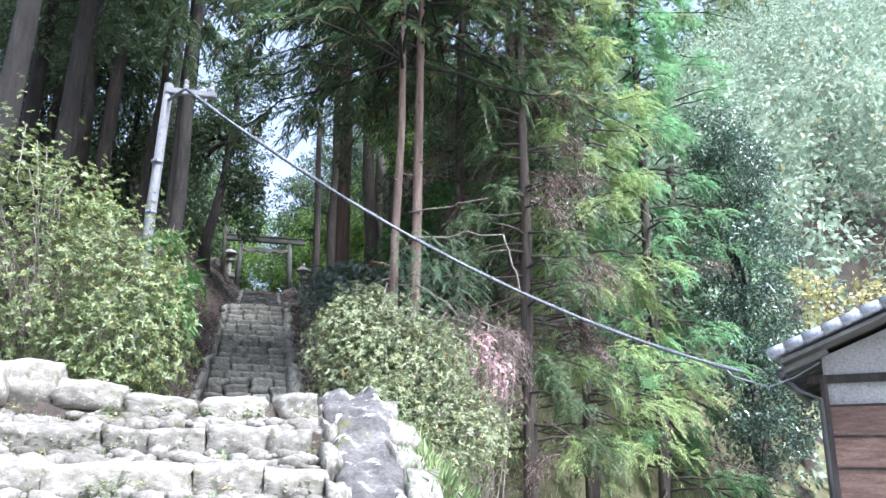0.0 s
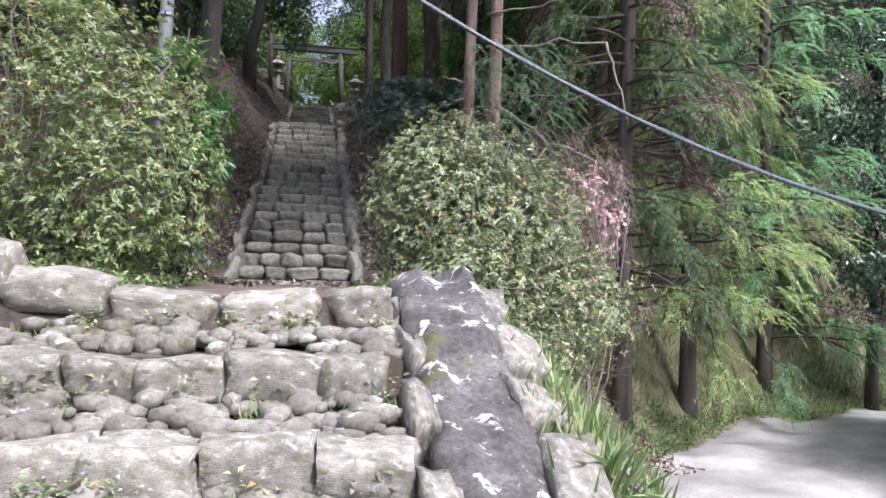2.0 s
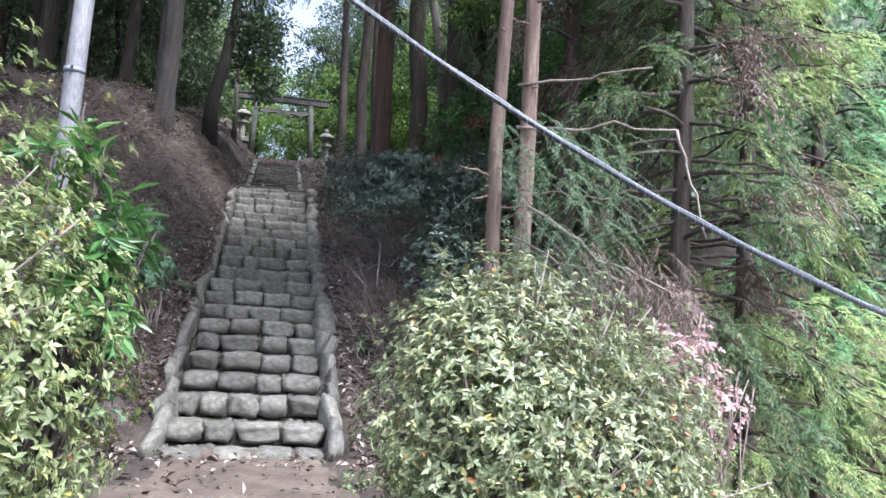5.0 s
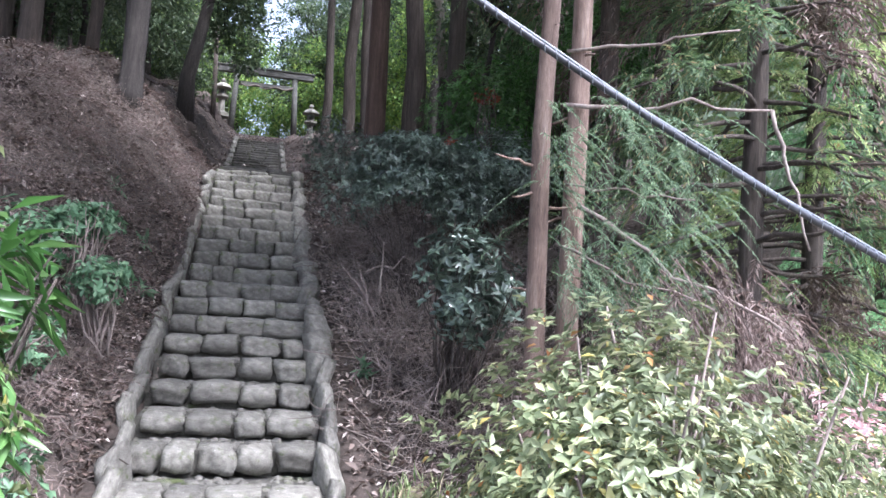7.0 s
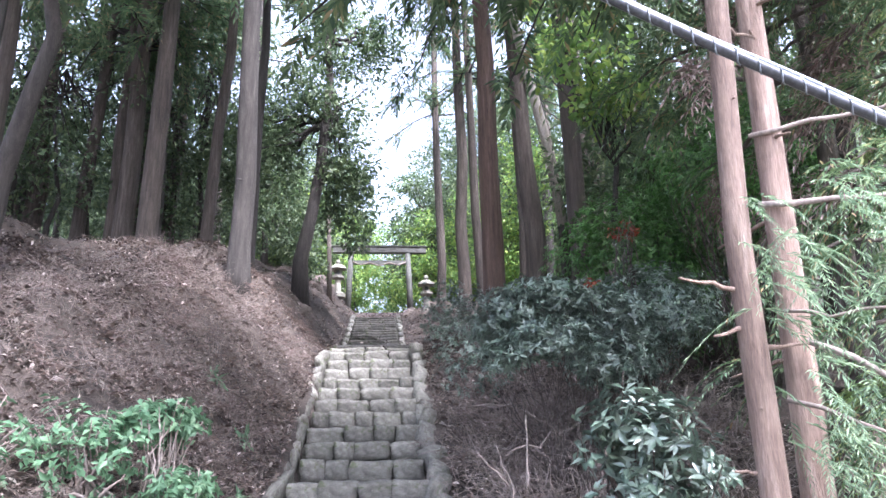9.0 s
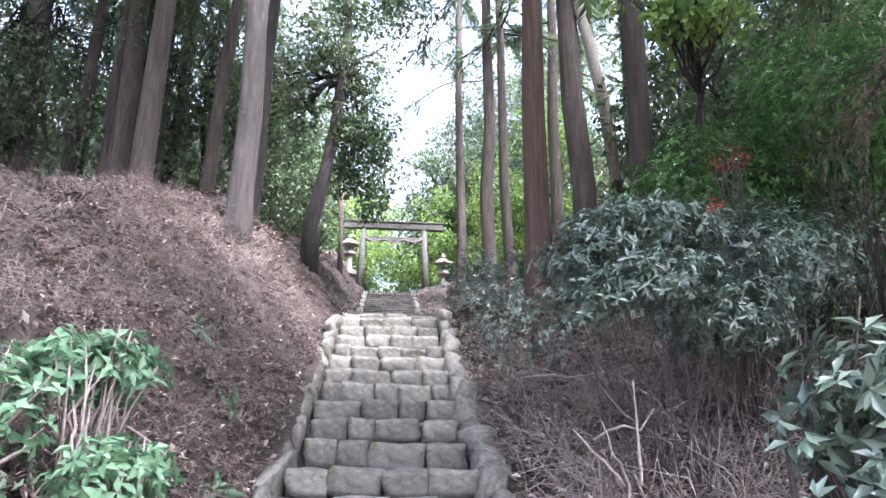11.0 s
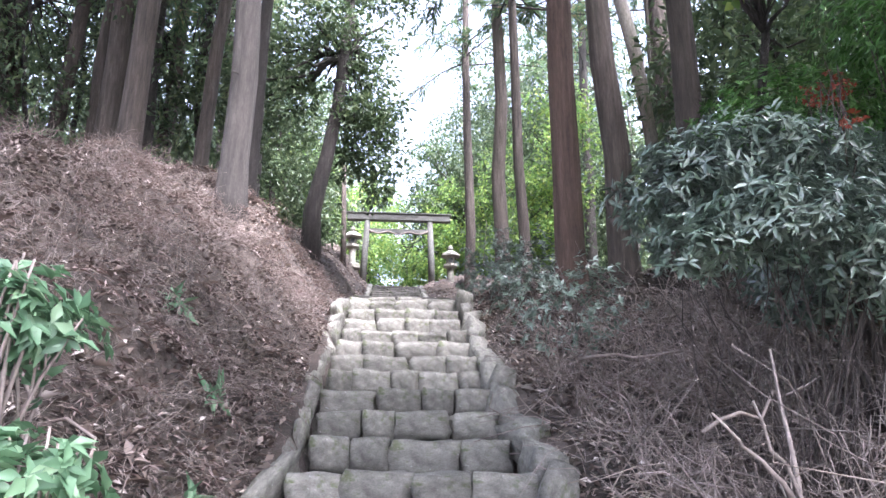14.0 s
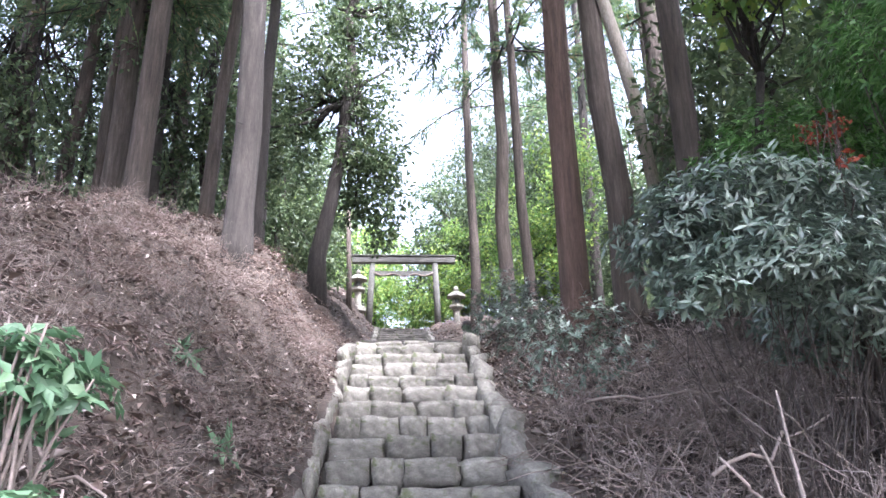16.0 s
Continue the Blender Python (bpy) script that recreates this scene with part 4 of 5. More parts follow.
# dark leaning trees left of the gateway
broadleaf(301, -1.98, 17.3, 0.2, 9.5, [((-1.6, 17.5, 12.2), (1.6, 1.6, 1.5)), ((-3.4, 17.5, 10.5), (1.6, 1.6, 1.6)), ((-0.75, 17.6, 9.5), (0.75, 0.9, 1.6)), ((-0.6, 18.5, 14.8), (1.8, 1.6, 1.0))], M_LEAF_DARK,
          "dark leaning evergreen tree beside the path", (0.1, 0.0), 70, 60)
broadleaf(302, -4.0, 4.9, 0.13, 5.5, [((-4.0, 5.0, 9.0), (2.2, 2.0, 1.3))], M_LEAF_DARK, "grey crooked tree on top of the bank", (0.12, -0.1), 50, 60, bark=M_BARK_DARK)
# understorey that closes the view
urng = np.random.default_rng(77)
for k in range(70):
    side = -1 if k % 3 < 2 else 1
    y = urng.uniform(13.5, 46)
    x = side * urng.uniform(3.4 + 0.05 * y, 17)
    g = ground_z(x, y)
    h = urng.uniform(3.5, 8)
    broadleaf(400 + k, x, y, urng.uniform(0.06, 0.12), h, [((x, y, g + h * 0.9), (urng.uniform(1.6, 2.6), urng.uniform(1.6, 2.4), h * 0.42)), ((x + urng.uniform(-1, 1), y, g + h * 0.45), (1.6, 1.6, h * 0.3))],
              M_LEAF_DARK, "dark evergreen understorey tree in the grove", (0, 0), 36, 42, (0.17, 0.075), spread=0.6, group="understorey trees")
for k, (x, y, c, r) in enumerate([(-1.4, 37, (-1.6, 37, 13.2), (2.2, 2, 2.2)), (0.9, 44, (1.0, 44, 15.0), (2.4, 2, 2.6)), (2.6, 33, (2.0, 33, 14.1), (1.6, 1.6, 2.2)), (3.6, 36, (3.6, 36, 17), (2.4, 2, 3.0)), (-3.2, 30, (-3.2, 30, 14), (1.8, 1.8, 3.2)), (-4.0, 24, (-3.9, 24, 12.5), (1.5, 1.5, 2.4))]):
    broadleaf(480 + k, x, y, 0.13, c[2] - ground_z(x, y), [(c, r), ((c[0], c[1], c[2] - r[2]), (r[0] * 1.1, r[1], r[2] * 0.9))], M_LEAF_MAPLE if k < 2 else M_LEAF_DARK, "leafy tree rising behind the gateway", (0, 0), 60, 60, (0.2, 0.09), spread=0.55, group="trees behind the gateway")
for k, (x, y, h, rx) in enumerate([(4.6, 31.5, 3.6, 2.0), (3.0, 32, 4.5, 2.2), (-1.6, 34, 4.2, 2.4), (5.5, 29, 5, 2.6), (1.0, 38, 5, 3.0), (-4.5, 30, 4, 2.0), (5.2, 22.5, 5.5, 1.2)]):
    g = ground_z(x, y)
    broadleaf(500 + k, x, y, 0.07, h, [((x, y, g + h * 0.75), (rx, rx, h * 0.45)), ((x - 0.8, y - 0.3, g + h * 0.35), (rx * 0.8, rx * 0.7, h * 0.25))], M_LEAF_MAPLE,
              "bright yellow-green maple behind the gateway", (0, 0), 46, 60, (0.13, 0.1), spread=0.5, group="maples by the gateway")
for k, (x, y, z, r) in enumerate([(4.6, 33, 14.5, 2.6), (6.6, 31, 16.5, 2.8), (8.6, 29, 13.5, 2.8), (5.6, 36, 20.5, 3.0), (8.2, 34, 20.0, 3.0), (4.4, 41, 18.5, 2.4), (-4.4, 36, 18, 2.6), (-6.4, 31, 14, 2.8)]):
    broadleaf(560 + k, x, y, 0.16, z - ground_z(x, y), [((x, y, z), (r, r * 0.8, r * 1.1)), ((x - 0.5, y, z - r * 1.3), (r * 0.8, r * 0.8, r * 0.9))], M_LEAF_DARK, "tall dark evergreen tree beyond the cedar trunks", (0, 0), 80, 60, (0.2, 0.09), spread=0.6, group="trees behind the gateway")
broadleaf(520, 3.6, 6.9, 0.06, 5.2, [((2.9, 6.2, 7.3), (0.7, 0.7, 0.6)), ((3.3, 6.4, 6.6), (0.5, 0.5, 0.4))], M_LEAF_MAPLE, "slender maple with yellow-green leaves above the slope", (-0.06, -0.05), 22, 30, (0.12, 0.1), spread=0.3)
for k, (x, y) in enumerate([(5.0, 9.6), (6.6, 11.0), (7.4, 8.4), (5.6, 7.4)]):
    g = ground_z(x, y)
    broadleaf(540 + k, x, y, 0.09, 6, [((x, y, g + 5.2), (1.6, 1.5, 2.2)), ((x - 0.5, y, g + 2.6), (1.4, 1.3, 1.4))], M_LEAF_DARK, "evergreen tree crowding the slope behind the shrubs", (0, 0), 60, 60, (0.15, 0.06), spread=0.45, group="evergreens on the slope")
# evergreen shrubs on the right slope
bush(601, "laurel_shrub", [((1.75, 3.85, 3.18), (0.62, 0.5, 0.22)), ((1.3, 3.75, 2.95), (0.36, 0.4, 0.25)), ((2.3, 3.9, 3.02), (0.5, 0.45, 0.26)), ((1.7, 3.5, 2.75), (0.5, 0.35, 0.22)), ((2.25, 3.6, 2.6), (0.4, 0.3, 0.25)), ((1.25, 3.5, 2.6), (0.25, 0.25, 0.15))],
     2600, 5, 0.068, 0.021, M_LEAF_LAUREL, "dark glossy laurel shrub arching beside the stairs", base=(1.9, 3.9), inner=0.85, rise=0.35, stem=0.006)
bush(605, "laurel_shrub", [((3.1, 4.9, 3.3), (0.8, 0.7, 0.5)), ((2.6, 4.6, 2.8), (0.6, 0.5, 0.4))], 1700, 5, 0.08, 0.025, M_LEAF_LAUREL,
     "dark glossy laurel shrub behind the brush", base=(2.9, 4.9), inner=0.8, rise=0.35, stem=0.007)
bush(602, "evergreen_shrub", [((1.6, 7.2, 3.0), (0.7, 0.8, 0.5)), ((1.35, 8.6, 3.5), (0.5, 0.7, 0.5)), ((1.9, 11, 4.3), (0.7, 1.0, 0.8)), ((1.6, 13.5, 5.0), (0.6, 1.2, 0.8))], 1200, 6, 0.07, 0.028, M_LEAF_LAUREL,
     "low dark evergreen shrub at the foot of the cedars", base=(1.6, 7.4), inner=0.5)
bush(603, "evergreen_shrub", [((1.72, 1.5, 1.85), (0.36, 0.36, 0.26)), ((1.9, 1.65, 1.5), (0.42, 0.4, 0.36))], 330, 6, 0.1, 0.038, M_LEAF_LAUREL, "leafy evergreen shrub beside the boulder kerb", base=(1.8, 1.9), inner=0.6)
for k, (c, r) in enumerate([((3.6, 6.6, 4.3), (1.1, 0.9, 1.0)), ((4.9, 7.2, 4.2), (1.3, 1.0, 1.3)), ((4.6, 5.6, 5.2), (1.2, 1.0, 0.9))]):
    bush(610 + k, "evergreen_shrub", [(c, r)], 1500, 6, 0.09, 0.03, M_LEAF_BROAD if k != 1 else M_LEAF_DARK, "tall evergreen shrub with long leaves on the slope", inner=0.5)
bush(630, "red_leaf_shrub", [((2.05, 3.4, 3.22), (0.1, 0.08, 0.05)), ((2.9, 4.9, 4.2), (0.2, 0.2, 0.12))], 50, 5, 0.04, 0.02, M_LEAF_RED, "shrub with small dull red leaves among the evergreens", base=(2.6, 4.3), inner=0.9, twigs=14)
# left hedge, azalea, pink shrub
bush(620, "hedge_bush", [((-1.5, -2.95, 1.0), (0.95, 1.0, 1.1)), ((-2.4, -2.7, 1.4), (1.1, 1.0, 1.35)), ((-1.05, -2.7, 0.7), (0.6, 0.95, 0.85)), ((-1.2, -3.3, 0.45), (0.6, 0.5, 0.5)), ((-3.4, -2.9, 1.3), (1.1, 1.1, 1.4))], 11500, 7, 0.043, 0.019,
     M_LEAF_HEDGE, "large dense evergreen hedge bush with green leaves paled by painted sky sheen", base=(-1.8, -2.8), inner=0.3, twigs=140)
bush(621, "broadleaf_shrub", [((-0.66, -2.2, 1.4), (0.2, 0.22, 0.22)), ((-0.85, -2.35, 1.7), (0.2, 0.2, 0.25)), ((-0.72, -2.3, 1.05), (0.22, 0.3, 0.3))], 60, 8, 0.15, 0.034, M_LEAF_BROAD,
     "upright shrub with long narrow green leaves", base=(-0.95, -2.3), inner=0.9)
bush(622, "azalea_bush", [((1.05, -2.55, 0.65), (0.5, 0.62, 0.75)), ((1.55, -2.5, 0.4), (0.72, 0.7, 0.7)), ((2.15, -2.55, -0.1), (0.65, 0.6, 0.5)), ((1.3, -2.45, 0.92), (0.55, 0.5, 0.5)), ((1.95, -2.3, 0.62), (0.5, 0.45, 0.55)), ((1.3, -3.1, 0.0), (0.5, 0.5, 0.45)), ((1.5, -3.4, -0.5), (0.5, 0.5, 0.5))], 10500, 6, 0.043, 0.019,
     M_LEAF_AZALEA, "spreading azalea bush with pale green leaves beside the landing", base=(1.25, -2.55), inner=0.6, twigs=110)
bush(623, "flowering_shrub", [((2.6, -1.8, 0.92), (0.22, 0.22, 0.25)), ((2.82, -1.75, 0.62), (0.22, 0.22, 0.3))], 210, 6, 0.035, 0.026, M_LEAF_PINK, "small shrub with dusty pink flowers", base=(2.6, -1.6), inner=0.8, twigs=30)
bush(624, "iris_clump", [((1.2, -6.0, ground_z(1.2, -6.0) + 0.08), (0.12, 0.16, 0.08))], 16, 6, 0.2, 0.016, M_GRASS, "tuft of long green blades beside the stone kerb", "plant", inner=0.9, rise=2.0, twigs=3)
# herbs on the left bank
for k, (c, r, n) in enumerate([((-1.3, 2.4, 1.98), (0.3, 0.3, 0.17), 100), ((-1.12, 2.2, 1.5), (0.24, 0.28, 0.22), 80), ((-1.7, 2.2, 1.75), (0.45, 0.35, 0.35), 100), ((-1.5, 1.3, 0.95), (0.4, 0.35, 0.3), 60), ((-2.3, 1.8, 1.75), (0.5, 0.4, 0.35), 70), ((-1.2, 0.2, 0.35), (0.3, 0.4, 0.25), 40)]):
    bush(640 + k, "herb_plant", [((c[0], c[1], max(c[2], ground_z(c[0], c[1]) + 0.15)), r)], int(n * 1.9), 5, 0.072, 0.034, M_LEAF_HERB, "green herb with soft broad leaves on the bank", "plant", inner=0.75, rise=0.25, twigs=30)
for k, (x, y) in enumerate([(-0.98, 3.6), (-1.1, 4.6), (-1.35, 3.0), (1.1, 2.2), (-1.6, 5.4)]):
    bush(650 + k, "fern", [((x, y, ground_z(x, y) + 0.08), (0.08, 0.08, 0.05))], 4, 6, 0.17, 0.045, M_LEAF_HERB, "small green fern on the leaf-strewn bank", "plant", inner=0.9, rise=0.5, twigs=2)

# ---- conifers right of the landing ----
def drooping_conifer(seed, x, y, height, spread, leaf, label, low=0.5, limbs=70, dead=0.0, trunk=0.13):
    rng = np.random.default_rng(seed)
    t = tagged(new("conifer_tree"), label, "tree", "roadside conifers")
    (v, f), pts = trunk_piece(rng, x, y, trunk, height, (0, 0), 10)
    raw("trunk", v, f, M_BARK, t, True)
    z0 = pts[0][2]
    S, D, SD, DD, pcs = [], [], [], [], []
    for k in range(limbs):
        h = low + (height - low) * (k + rng.uniform(0, 1)) / limbs
        a = rng.uniform(0, 6.3)
        ln = spread * (1.1 - 0.85 * (h / height)) * rng.uniform(0.65, 1.15)
        c = np.array([x, y, z0 + h])
        e = c + ln * np.array([math.cos(a), math.sin(a), rng.uniform(-0.2, 0.2)])
        lp = limb_points(rng, c, e, 0.2)
        pcs.append(tube(lp, np.linspace(0.028, 0.007, 7), 5))
        gone = rng.uniform() < dead
        for _ in range(30):
            q = rng.uniform(0.3, 1) ** 0.6 * 5.99
            i = int(q)
            (SD if gone else S).append(lp[i] + (lp[i + 1] - lp[i]) * (q - i) + rng.normal(0, 0.06, 3))
            (DD if gone else D).append((e - c) / ln + rng.normal(0, 0.6, 3))
    tagged(raw("branchwork", *merge(pcs), M_BARK, t, True), kind="stuff")
    if S:
        leaf_object("crown", *sprays(rng, np.array(S), np.array(D), 26, 0.36, 0.085, 0.02, 0.6), leaf, t)
    if SD:
        leaf_object("dead_sprays", *sprays(rng, np.array(SD), np.array(DD), 12, 0.4, 0.12, 0.022, 0.9), M_LEAF_DEAD, t)["label"] = "withered grey-brown sprays"
    return t


drooping_conifer(701, 4.3, 1.3, 12, 2.0, M_LEAF_CEDAR, "dense dark conifer with drooping sprays above the lane", 1.7, 120, 0.35)
drooping_conifer(702, 5.75, 2.3, 13, 2.2, M_LEAF_CEDAR_SUNLIT, "dense conifer with yellow-green drooping sprays, sunlight in their colour", 1.6, 150, 0.05)
drooping_conifer(703, 7.75, 3.5, 13, 2.3, M_LEAF_CEDAR_BRIGHT, "bright green conifer with rusty patches at the lane", 1.0, 150, 0.02)
drooping_conifer(704, 3.6, 2.8, 12, 1.8, M_LEAF_CEDAR, "dark conifer with withered lower sprays", 4.2, 64, 0.45)
drooping_conifer(705, 5.2, 4.6, 13, 2.2, M_LEAF_CEDAR, "tall dark conifer behind the lane's edge", 3.0, 56, 0.1)
drooping_conifer(706, 10.2, 6.6, 13, 2.6, M_LEAF_CEDAR_BRIGHT, "green conifer on the slope", 0.8, 80)
broadleaf(710, 9.7, 3.4, 0.1, 7.0, [((9.6, 3.2, 5.9), (0.8, 0.8, 1.5)), ((9.7, 3.1, 3.5), (1.05, 1.0, 1.7)), ((9.8, 3.0, 0.9), (1.15, 1.0, 1.4))], M_LEAF_CAMELLIA,
          "upright camellia tree with shiny grey-green leaves", (0, 0), 130, 60, (0.09, 0.045), spread=0.26)
crng = np.random.default_rng(720)
for k, (a, b, r) in enumerate([((2.2, 0.6, 2.95), (3.5, 0.0, 2.92), 0.018), ((3.5, 0.0, 2.92), (3.75, -0.1, 1.95), 0.016), ((2.3, 0.5, 2.2), (3.4, -0.4, 1.35), 0.018), ((2.2, 0.6, 3.35), (3.3, 0.1, 3.5), 0.014), ((2.1, 0.4, 1.9), (2.9, -0.3, 1.5), 0.012), ((2.2, 0.5, 2.35), (2.8, -0.2, 2.2), 0.01)]):
    v, f = tube(limb_points(crng, a, b, 0.0, 0.06, 9), np.linspace(r, r * 0.5, 9), 7)
    tagged(raw("dead_branch", v, f, M_TWIG, None, True), "long bare dead branch reaching out from the cedars", "branch", "dead branches")
S, D, SD, DD = [], [], [], []
for k in range(190):
    S.append((crng.uniform(1.9, 3.0), crng.uniform(-0.2, 0.5), crng.uniform(1.5, 2.9)))
    D.append((crng.uniform(-0.6, 1), crng.uniform(-1, 0.2), -0.1))
for k in range(260):
    SD.append((crng.uniform(2.3, 3.5), crng.uniform(-0.5, 0.4), crng.uniform(0.7, 1.9)))
    DD.append((crng.uniform(-0.5, 1), crng.uniform(-0.8, 0.2), -0.3))
low_limbs = tagged(new("conifer_branch"), "drooping green and withered cedar sprays beside the twin trunks", "branch")
leaf_object("green_sprays", *sprays(crng, np.array(S), np.array(D), 40, 0.4, 0.06, 0.009, 0.6), M_LEAF_SPRAY, low_limbs)
leaf_object("withered_sprays", *sprays(crng, np.array(SD), np.array(DD), 34, 0.45, 0.075, 0.009, 0.9), M_LEAF_DEAD, low_limbs)

broadleaf(730, 10.8, 2.2, 0.07, 3.4, [((10.8, 2.0, 2.6), (0.9, 0.8, 0.9)), ((11.2, 1.8, 1.5), (0.8, 0.7, 0.7))], M_LEAF_YELLOW, "small tree with yellow autumn leaves by the hut", (0, 0), 24, 34, (0.1, 0.07), spread=0.3)
for k, (a, b, r) in enumerate([((-2.75, 4.9, 3.0), (-1.95, 4.2, 2.35), 0.022), ((-1.6, 3.3, 1.75), (-1.1, 3.0, 1.2), 0.02), ((-1.35, 3.6, 1.6), (-0.95, 3.4, 1.35), 0.016), ((-2.1, 6.6, 3.2), (-1.4, 6.0, 2.6), 0.014)]):
    v, f = tube(limb_points(crng, a, b, 0.05, 0.1, 9), np.linspace(r, r * 0.4, 9), 7)
    tagged(raw("root", v, f, M_BARK, None, True), "bare root hanging out of the earth bank", "root", "roots in the bank")

# ---- wooded hillside ----
hrng = np.random.default_rng(800)
cl = []
for k in range(560):
    x = hrng.uniform(10.0, 60)
    y = hrng.uniform(3, 62)
    if y > 8 + 1.3 * (x - 8) or y < 0.9 * x - 12:
        continue
    g = ground_z(x, y)
    r = hrng.uniform(1.6, 3.0)
    cl.append(ellipsoid_points(hrng, 24, (x, y, g + r * 1.1), (r, r, r * 1.7), 0.6))
hill = leaf_object("wooded_hillside", *crown_leaves(hrng, np.concatenate(cl), 0.8, 46, 0.26, 0.15), M_LEAF_HILL_HAZE)
tagged(hill, "steep hillside covered with green and autumn trees, haze in their leaf colour", "woods", kind="stuff")
cl = []
for k in range(230):
    a = hrng.uniform(-0.8, 0.8)
    d = hrng.uniform(45, 75)
    x, y = d * math.sin(a), d * math.cos(a)
    if -0.06 < a < 0.1:
        continue
    r = hrng.uniform(2, 3.4)
    cl.append(ellipsoid_points(hrng, 26, (x, y, ground_z(x, y) + hrng.uniform(1, 8)), (r, r, r * 2), 0.5))
far = leaf_object("far_woods", *crown_leaves(hrng, np.concatenate(cl), 1.0, 18, 0.55, 0.3), M_LEAF_DARK)
tagged(far, "far woods closing the view between the trunks", "woods", kind="stuff")

# ---- litter, brush, grass ----
lrng = np.random.default_rng(900)
def scatter(n, x0, x1, y0, y1, keep):
    x, y = lrng.uniform(x0, x1, n), lrng.uniform(y0, y1, n)
    ok = keep(x, y)
    x, y = x[ok], y[ok]
    return np.stack([x, y, land(x, y)], 1)


P = np.concatenate([scatter(62000, -4.5, -0.8, -0.8, 12, lambda x, y: lrng.uniform(size=x.shape) < (0.55 + 0.6 * np.sin(3.1 * x + 2 * np.sin(1.7 * y)) * np.cos(2.3 * y + x)) * 1.6 / (1 + 0.1 * np.maximum(y, 0))),
                    scatter(5000, -3.6, -0.85, 0.2, 9, lambda x, y: x < -0.86),
                    scatter(26000, 0.8, 4.5, -0.5, 12, lambda x, y: x > 0.84), scatter(900, -0.9, 0.9, -3.5, -0.05, lambda x, y: lrng.uniform(size=x.shape) < np.exp(y)),
                    scatter(30000, -7, 6, 9.9, 27, lambda x, y: np.abs(x) > 0.05), scatter(7000, -8, -4.5, 0, 10, lambda x, y: x < -4.4)])
P[:, 2] += lrng.uniform(0.0, 0.06, len(P))
al = unit(lrng, len(P)) * np.array([1, 1, 0.45])
sz = lrng.uniform(0.03, 0.085, len(P)) * np.where(lrng.uniform(size=len(P)) < 0.1, 1.5, 1.0)
litter = leaf_object("leaf_litter", *blades(P, al, np.array([0, 0, 1.0]) + unit(lrng, len(P)) * 0.7, sz, sz * lrng.uniform(0.3, 0.55, len(P)), 0.3), M_LITTER)
tagged(litter, "dry brown fallen leaves covering the slopes", "leaf litter", kind="stuff")


def brush(name, n, x0, x1, y0, y1, height, keep, label, r=(0.002, 0.006)):
    rng = np.random.default_rng(n)
    p = scatter(n, x0, x1, y0, y1, keep)
    pcs = []
    for q in p:
        ln = rng.uniform(0.3, 1.0) * height
        d = rng.normal(0, 0.7, 3)
        d[2] = abs(d[2]) * 0.8 + 0.15
        d /= np.linalg.norm(d)
        rr = rng.uniform(*r)
        lp = limb_points(rng, q, q + d * ln, 0.35, 0.35, 5)
        pcs.append(tube(lp, np.linspace(rr, rr * 0.4, 5), 3))
        for _ in range(2):
            i = int(rng.integers(1, 4))
            d2 = d + rng.normal(0, 0.8, 3)
            pcs.append(tube(limb_points(rng, lp[i], lp[i] + d2 * ln * 0.4, 0.2, 0.3, 4), np.linspace(rr * 0.7, rr * 0.3, 4), 3))
    return tagged(raw(name, *merge(pcs), M_TWIG, None, True), label, "brushwood", kind="stuff")


brush("dry_brush", 2300, 1.05, 3.8, 0.6, 7.5, 0.85, lambda x, y: x > 1.12 + 0.1 * np.sin(3 * y), "tangle of bare dry twigs on the slope", (0.003, 0.008))
brush("dry_grass_and_twigs", 6400, -3.4, -0.95, 0.3, 9.5, 0.4, lambda x, y: x < -0.95, "dry stalks and twigs hanging over the bank", (0.0015, 0.004))
brush("dead_stems", 800, 0.98, 3.6, 1.6, 5.5, 0.85, lambda x, y: x > 1.15 + 0.1 * np.sin(3 * y), "bare arching dead stems in the brush", (0.003, 0.0075))
for k, (a, b, r) in enumerate([((1.22, 2.6, 1.3), (1.03, 2.62, 1.8), 0.01), ((1.12, 2.6, 1.5), (0.88, 2.6, 1.76), 0.009), ((1.25, 3.6, 1.75), (2.0, 3.9, 2.05), 0.011), ((1.1, 5.2, 2.3), (2.0, 5.0, 2.35), 0.012), ((1.3, 2.9, 1.5), (1.35, 3.1, 2.05), 0.01)]):
    v, f = tube(limb_points(crng, a, b, 0.0, 0.12, 8), np.linspace(r, r * 0.45, 8), 7)
    tagged(raw("dead_branch", v, f, M_TWIG, None, True), "forked bare dead branch lying in the brush", "branch", "dead branches")


def grass(name, pts, hmin, hmax, label, width=0.007, mat=None):
    rng = np.random.default_rng(len(pts))
    h = rng.uniform(hmin, hmax, len(pts))
    al = unit(rng, len(pts)) * np.array([0.55, 0.55, 0]) + np.array([0, 0, 1.0])
    ob = leaf_object(name, *blades(pts, al, unit(rng, len(pts)) + 0.01, h, width * (0.6 + h * 4), 0.2), mat or M_GRASS)
    return tagged(ob, label, "grass", kind="stuff")


grass("grass", np.concatenate([scatter(72000, 0.99, 11, -8, 5, lambda x, y: ~on_road(x - 0.05, y - 0.1) & (y < road_edge(x) + 3.0) & ((x < 2.0) | (lrng.uniform(size=x.shape) < 0.35 + 0.65 * smooth_step(5.0, 7.5, x))))]), 0.05, 0.2, "green and straw roadside grass on the verge", 0.011)
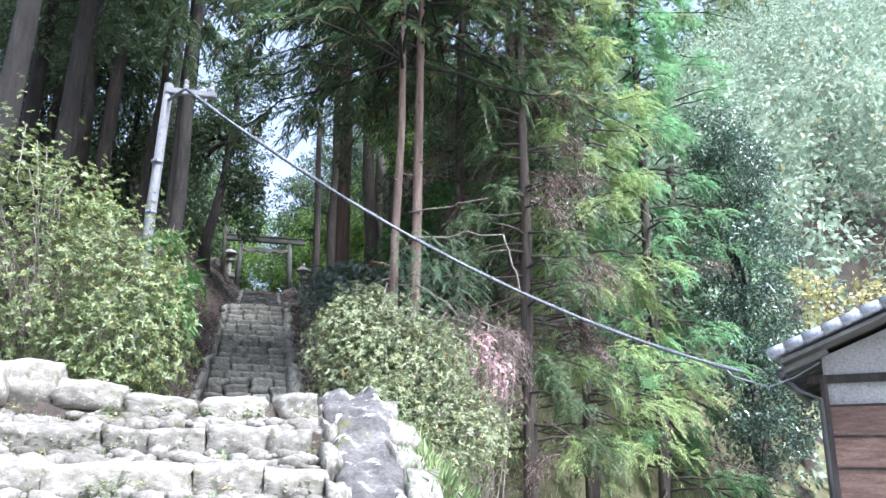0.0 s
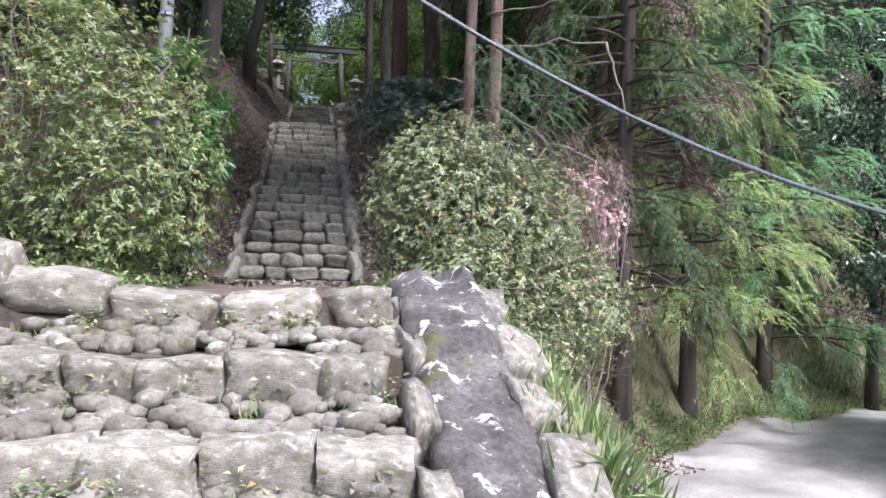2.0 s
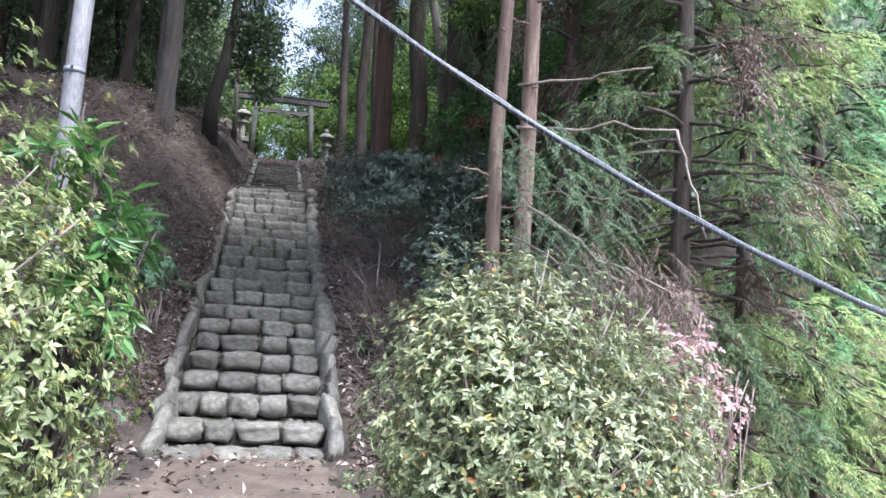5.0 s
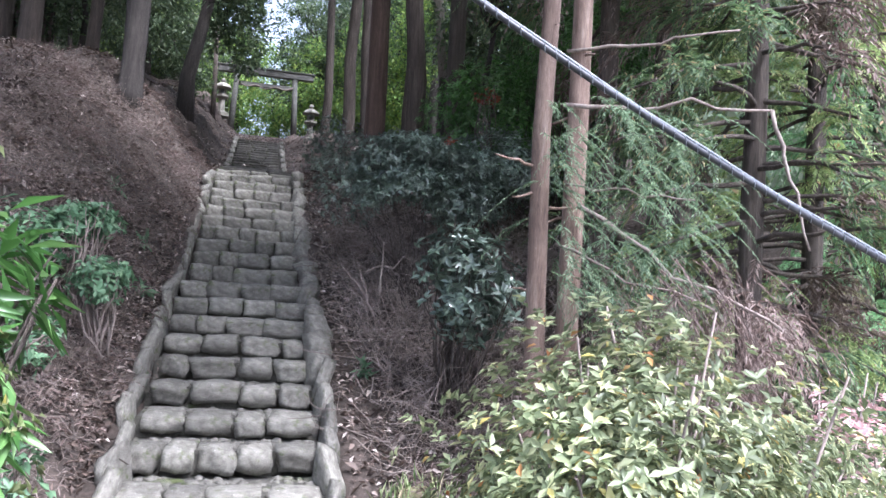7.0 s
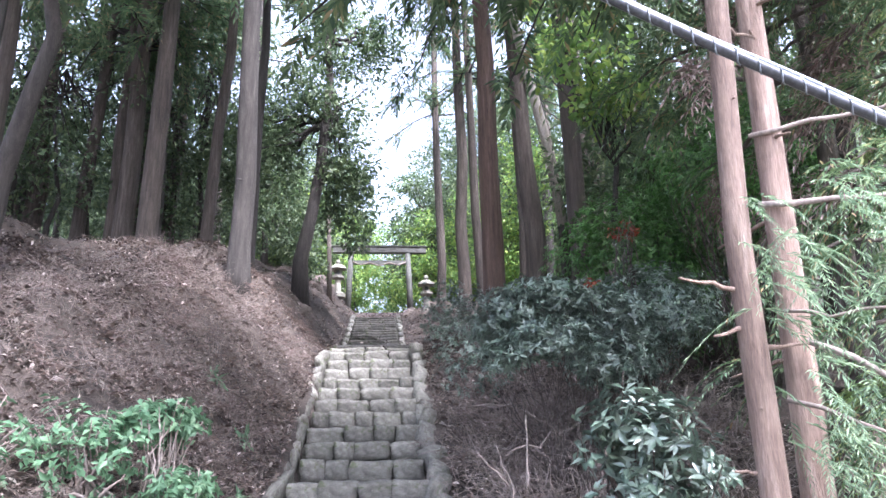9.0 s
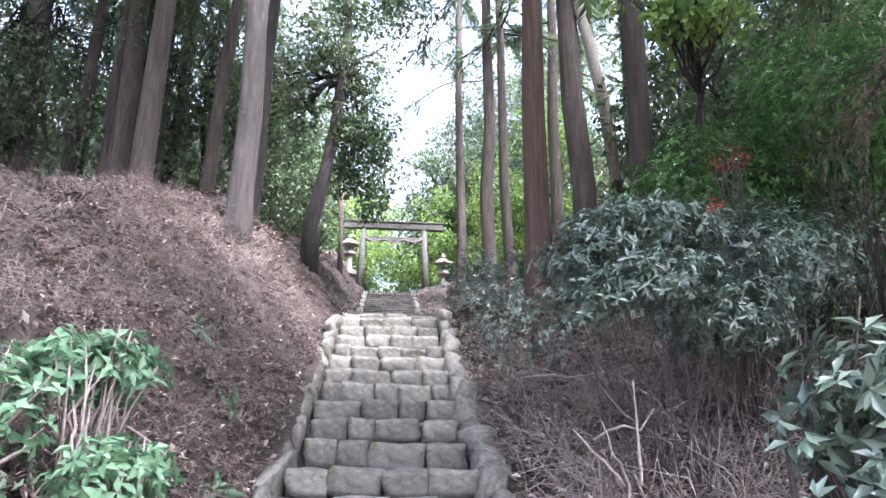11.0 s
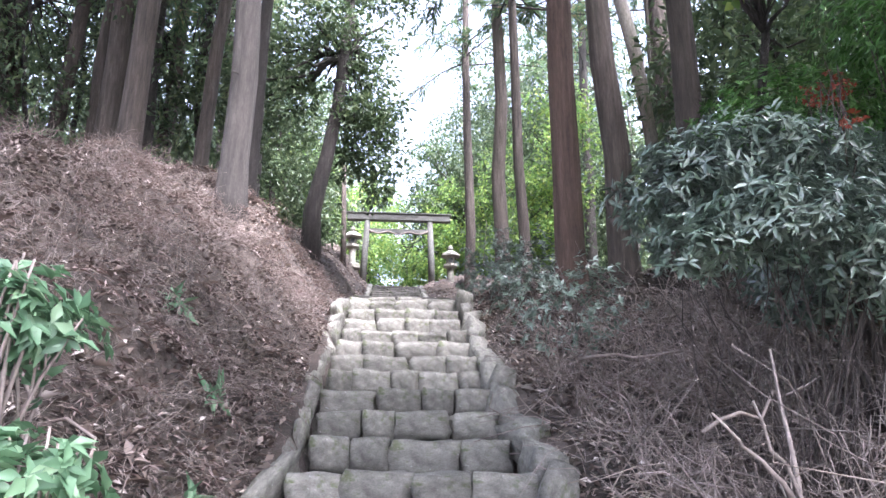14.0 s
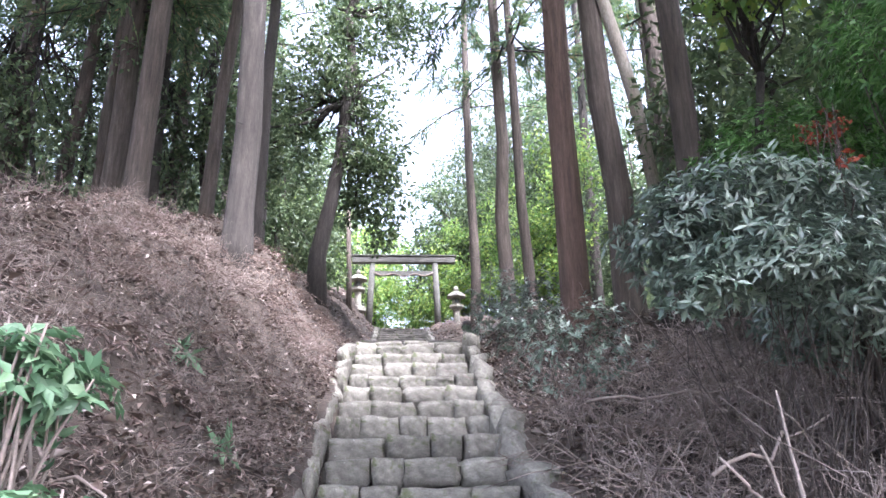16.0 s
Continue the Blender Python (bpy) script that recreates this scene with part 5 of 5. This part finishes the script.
grass("grass", np.concatenate([scatter(9000, -4.5, -0.75, -4.9, -0.6, lambda x, y: lrng.uniform(size=x.shape) < 0.9), scatter(5000, -4, -1.65, -9, -4.8, lambda x, y: x < -1.65)]), 0.02, 0.08, "short green grass beside the landing and steps")
P = []
for k in range(11):
    y, z = -4.97 - 0.535 * k, -0.222 * k
    for c in range(17):
        cx, cy = lrng.uniform(-1.6, 0.5), y - 0.03 + lrng.uniform(-0.06, 0.02)
        P.append(np.stack([cx + lrng.normal(0, 0.05, 22), cy + lrng.normal(0, 0.03, 22), np.full(22, z - 0.225)], 1))
grass("weeds", np.concatenate(P), 0.03, 0.12, "small weeds growing between the step stones", 0.012)

# ground cover beside the landing, the steps and the lane
def low_leaves(name, pts, size, mat, label):
    rng = np.random.default_rng(len(pts))
    p = pts + rng.uniform(0, 1, (len(pts), 3)) * (0, 0, 0.09)
    sz = rng.uniform(0.5, 1.2, len(pts)) * size
    ob = leaf_object(name, *blades(p, unit(rng, len(pts)) * (1, 1, 0.4), np.array([0, 0, 1.0]) + unit(rng, len(pts)) * 0.5, sz, sz * 0.5), mat)
    return tagged(ob, label, "ground cover", kind="stuff")


def patchy(x, y, share):
    return np.sin(2.3 * x + 1.7 * np.sin(1.9 * y)) * np.cos(2.9 * y + x) + lrng.uniform(-0.6, 0.6, x.shape) > 1 - 2 * share


low_leaves("ground_cover", scatter(13000, -3.2, -0.68, -4.85, -1.2, lambda x, y: patchy(x, y, 0.55) & (x < -0.72 - 0.1 * np.sin(4 * y))), 0.045, M_GRASS, "low green weeds beside the trodden landing")
low_leaves("ground_cover", scatter(5000, 0.62, 1.2, -4.2, -0.9, lambda x, y: patchy(x, y, 0.5)), 0.045, M_GRASS, "low green weeds at the foot of the azalea")
low_leaves("ground_cover", scatter(42000, 2.9, 12, -3, 5, lambda x, y: ~on_road(x, y - 0.05) & (y < road_edge(x) + 0.9 + 0.3 * np.sin(3 * x)) & patchy(x, y, 0.75)), 0.06, M_LEAF_BROAD, "low leafy weeds along the edge of the lane")
P = []
for k in range(11):
    y, z = -4.97 - 0.535 * k, -0.222 * k
    for c in range(16 if k else 30):
        cx = lrng.uniform(-1.6, 0.52)
        n = int(lrng.integers(8, 26))
        P.append(np.stack([cx + lrng.normal(0, 0.04, n), y - 0.05 + lrng.normal(0, 0.025, n), z - 0.2 + lrng.uniform(0, 0.06, n)], 1))
low_leaves("weeds", np.concatenate(P), 0.036, M_LEAF_AZALEA, "small leafy weeds rooted below the step stones")

# withered undergrowth on the banks
def withered(name, n, x0, x1, y0, y1, lean, label):
    rng = np.random.default_rng(n)
    p = scatter(n, x0, x1, y0, y1, lambda x, y: patchy(x, y, 0.7))
    d = np.stack([rng.normal(lean, 0.5, len(p)), rng.normal(-0.2, 0.5, len(p)), rng.uniform(0.1, 0.9, len(p))], 1)
    v, f = sprays(rng, p + (0, 0, 0.03), d, 12, 0.34, 0.085, 0.012, 0.7)
    return tagged(leaf_object(name, v, f, M_LEAF_DEAD), label, "undergrowth", kind="stuff")


withered("withered_undergrowth", 2800, -4.2, -0.9, 0.0, 11, 0.6, "withered brown stalks hanging over the earth bank")
withered("withered_undergrowth", 1500, 1.3, 3.8, -0.6, 9, -0.3, "withered brown stalks among the twigs")
for k in range(26):
    x, y = lrng.uniform(-2.9, -1.15), lrng.uniform(0.8, 9.0)
    a = (x, y, ground_z(x, y) + 0.02)
    x2, y2 = x + lrng.uniform(0.25, 0.7), y - lrng.uniform(-0.2, 0.7)
    b = (x2, y2, ground_z(x2, y2) + lrng.uniform(0.03, 0.16))
    v, f = tube(limb_points(crng, a, b, 0.0, 0.16, 9), np.linspace(0.012, 0.004, 9), 6)
    tagged(raw("root", v, f, M_TWIG if k % 2 else M_BARK, None, True), "bare root hanging out of the earth bank", "root", "roots in the bank")
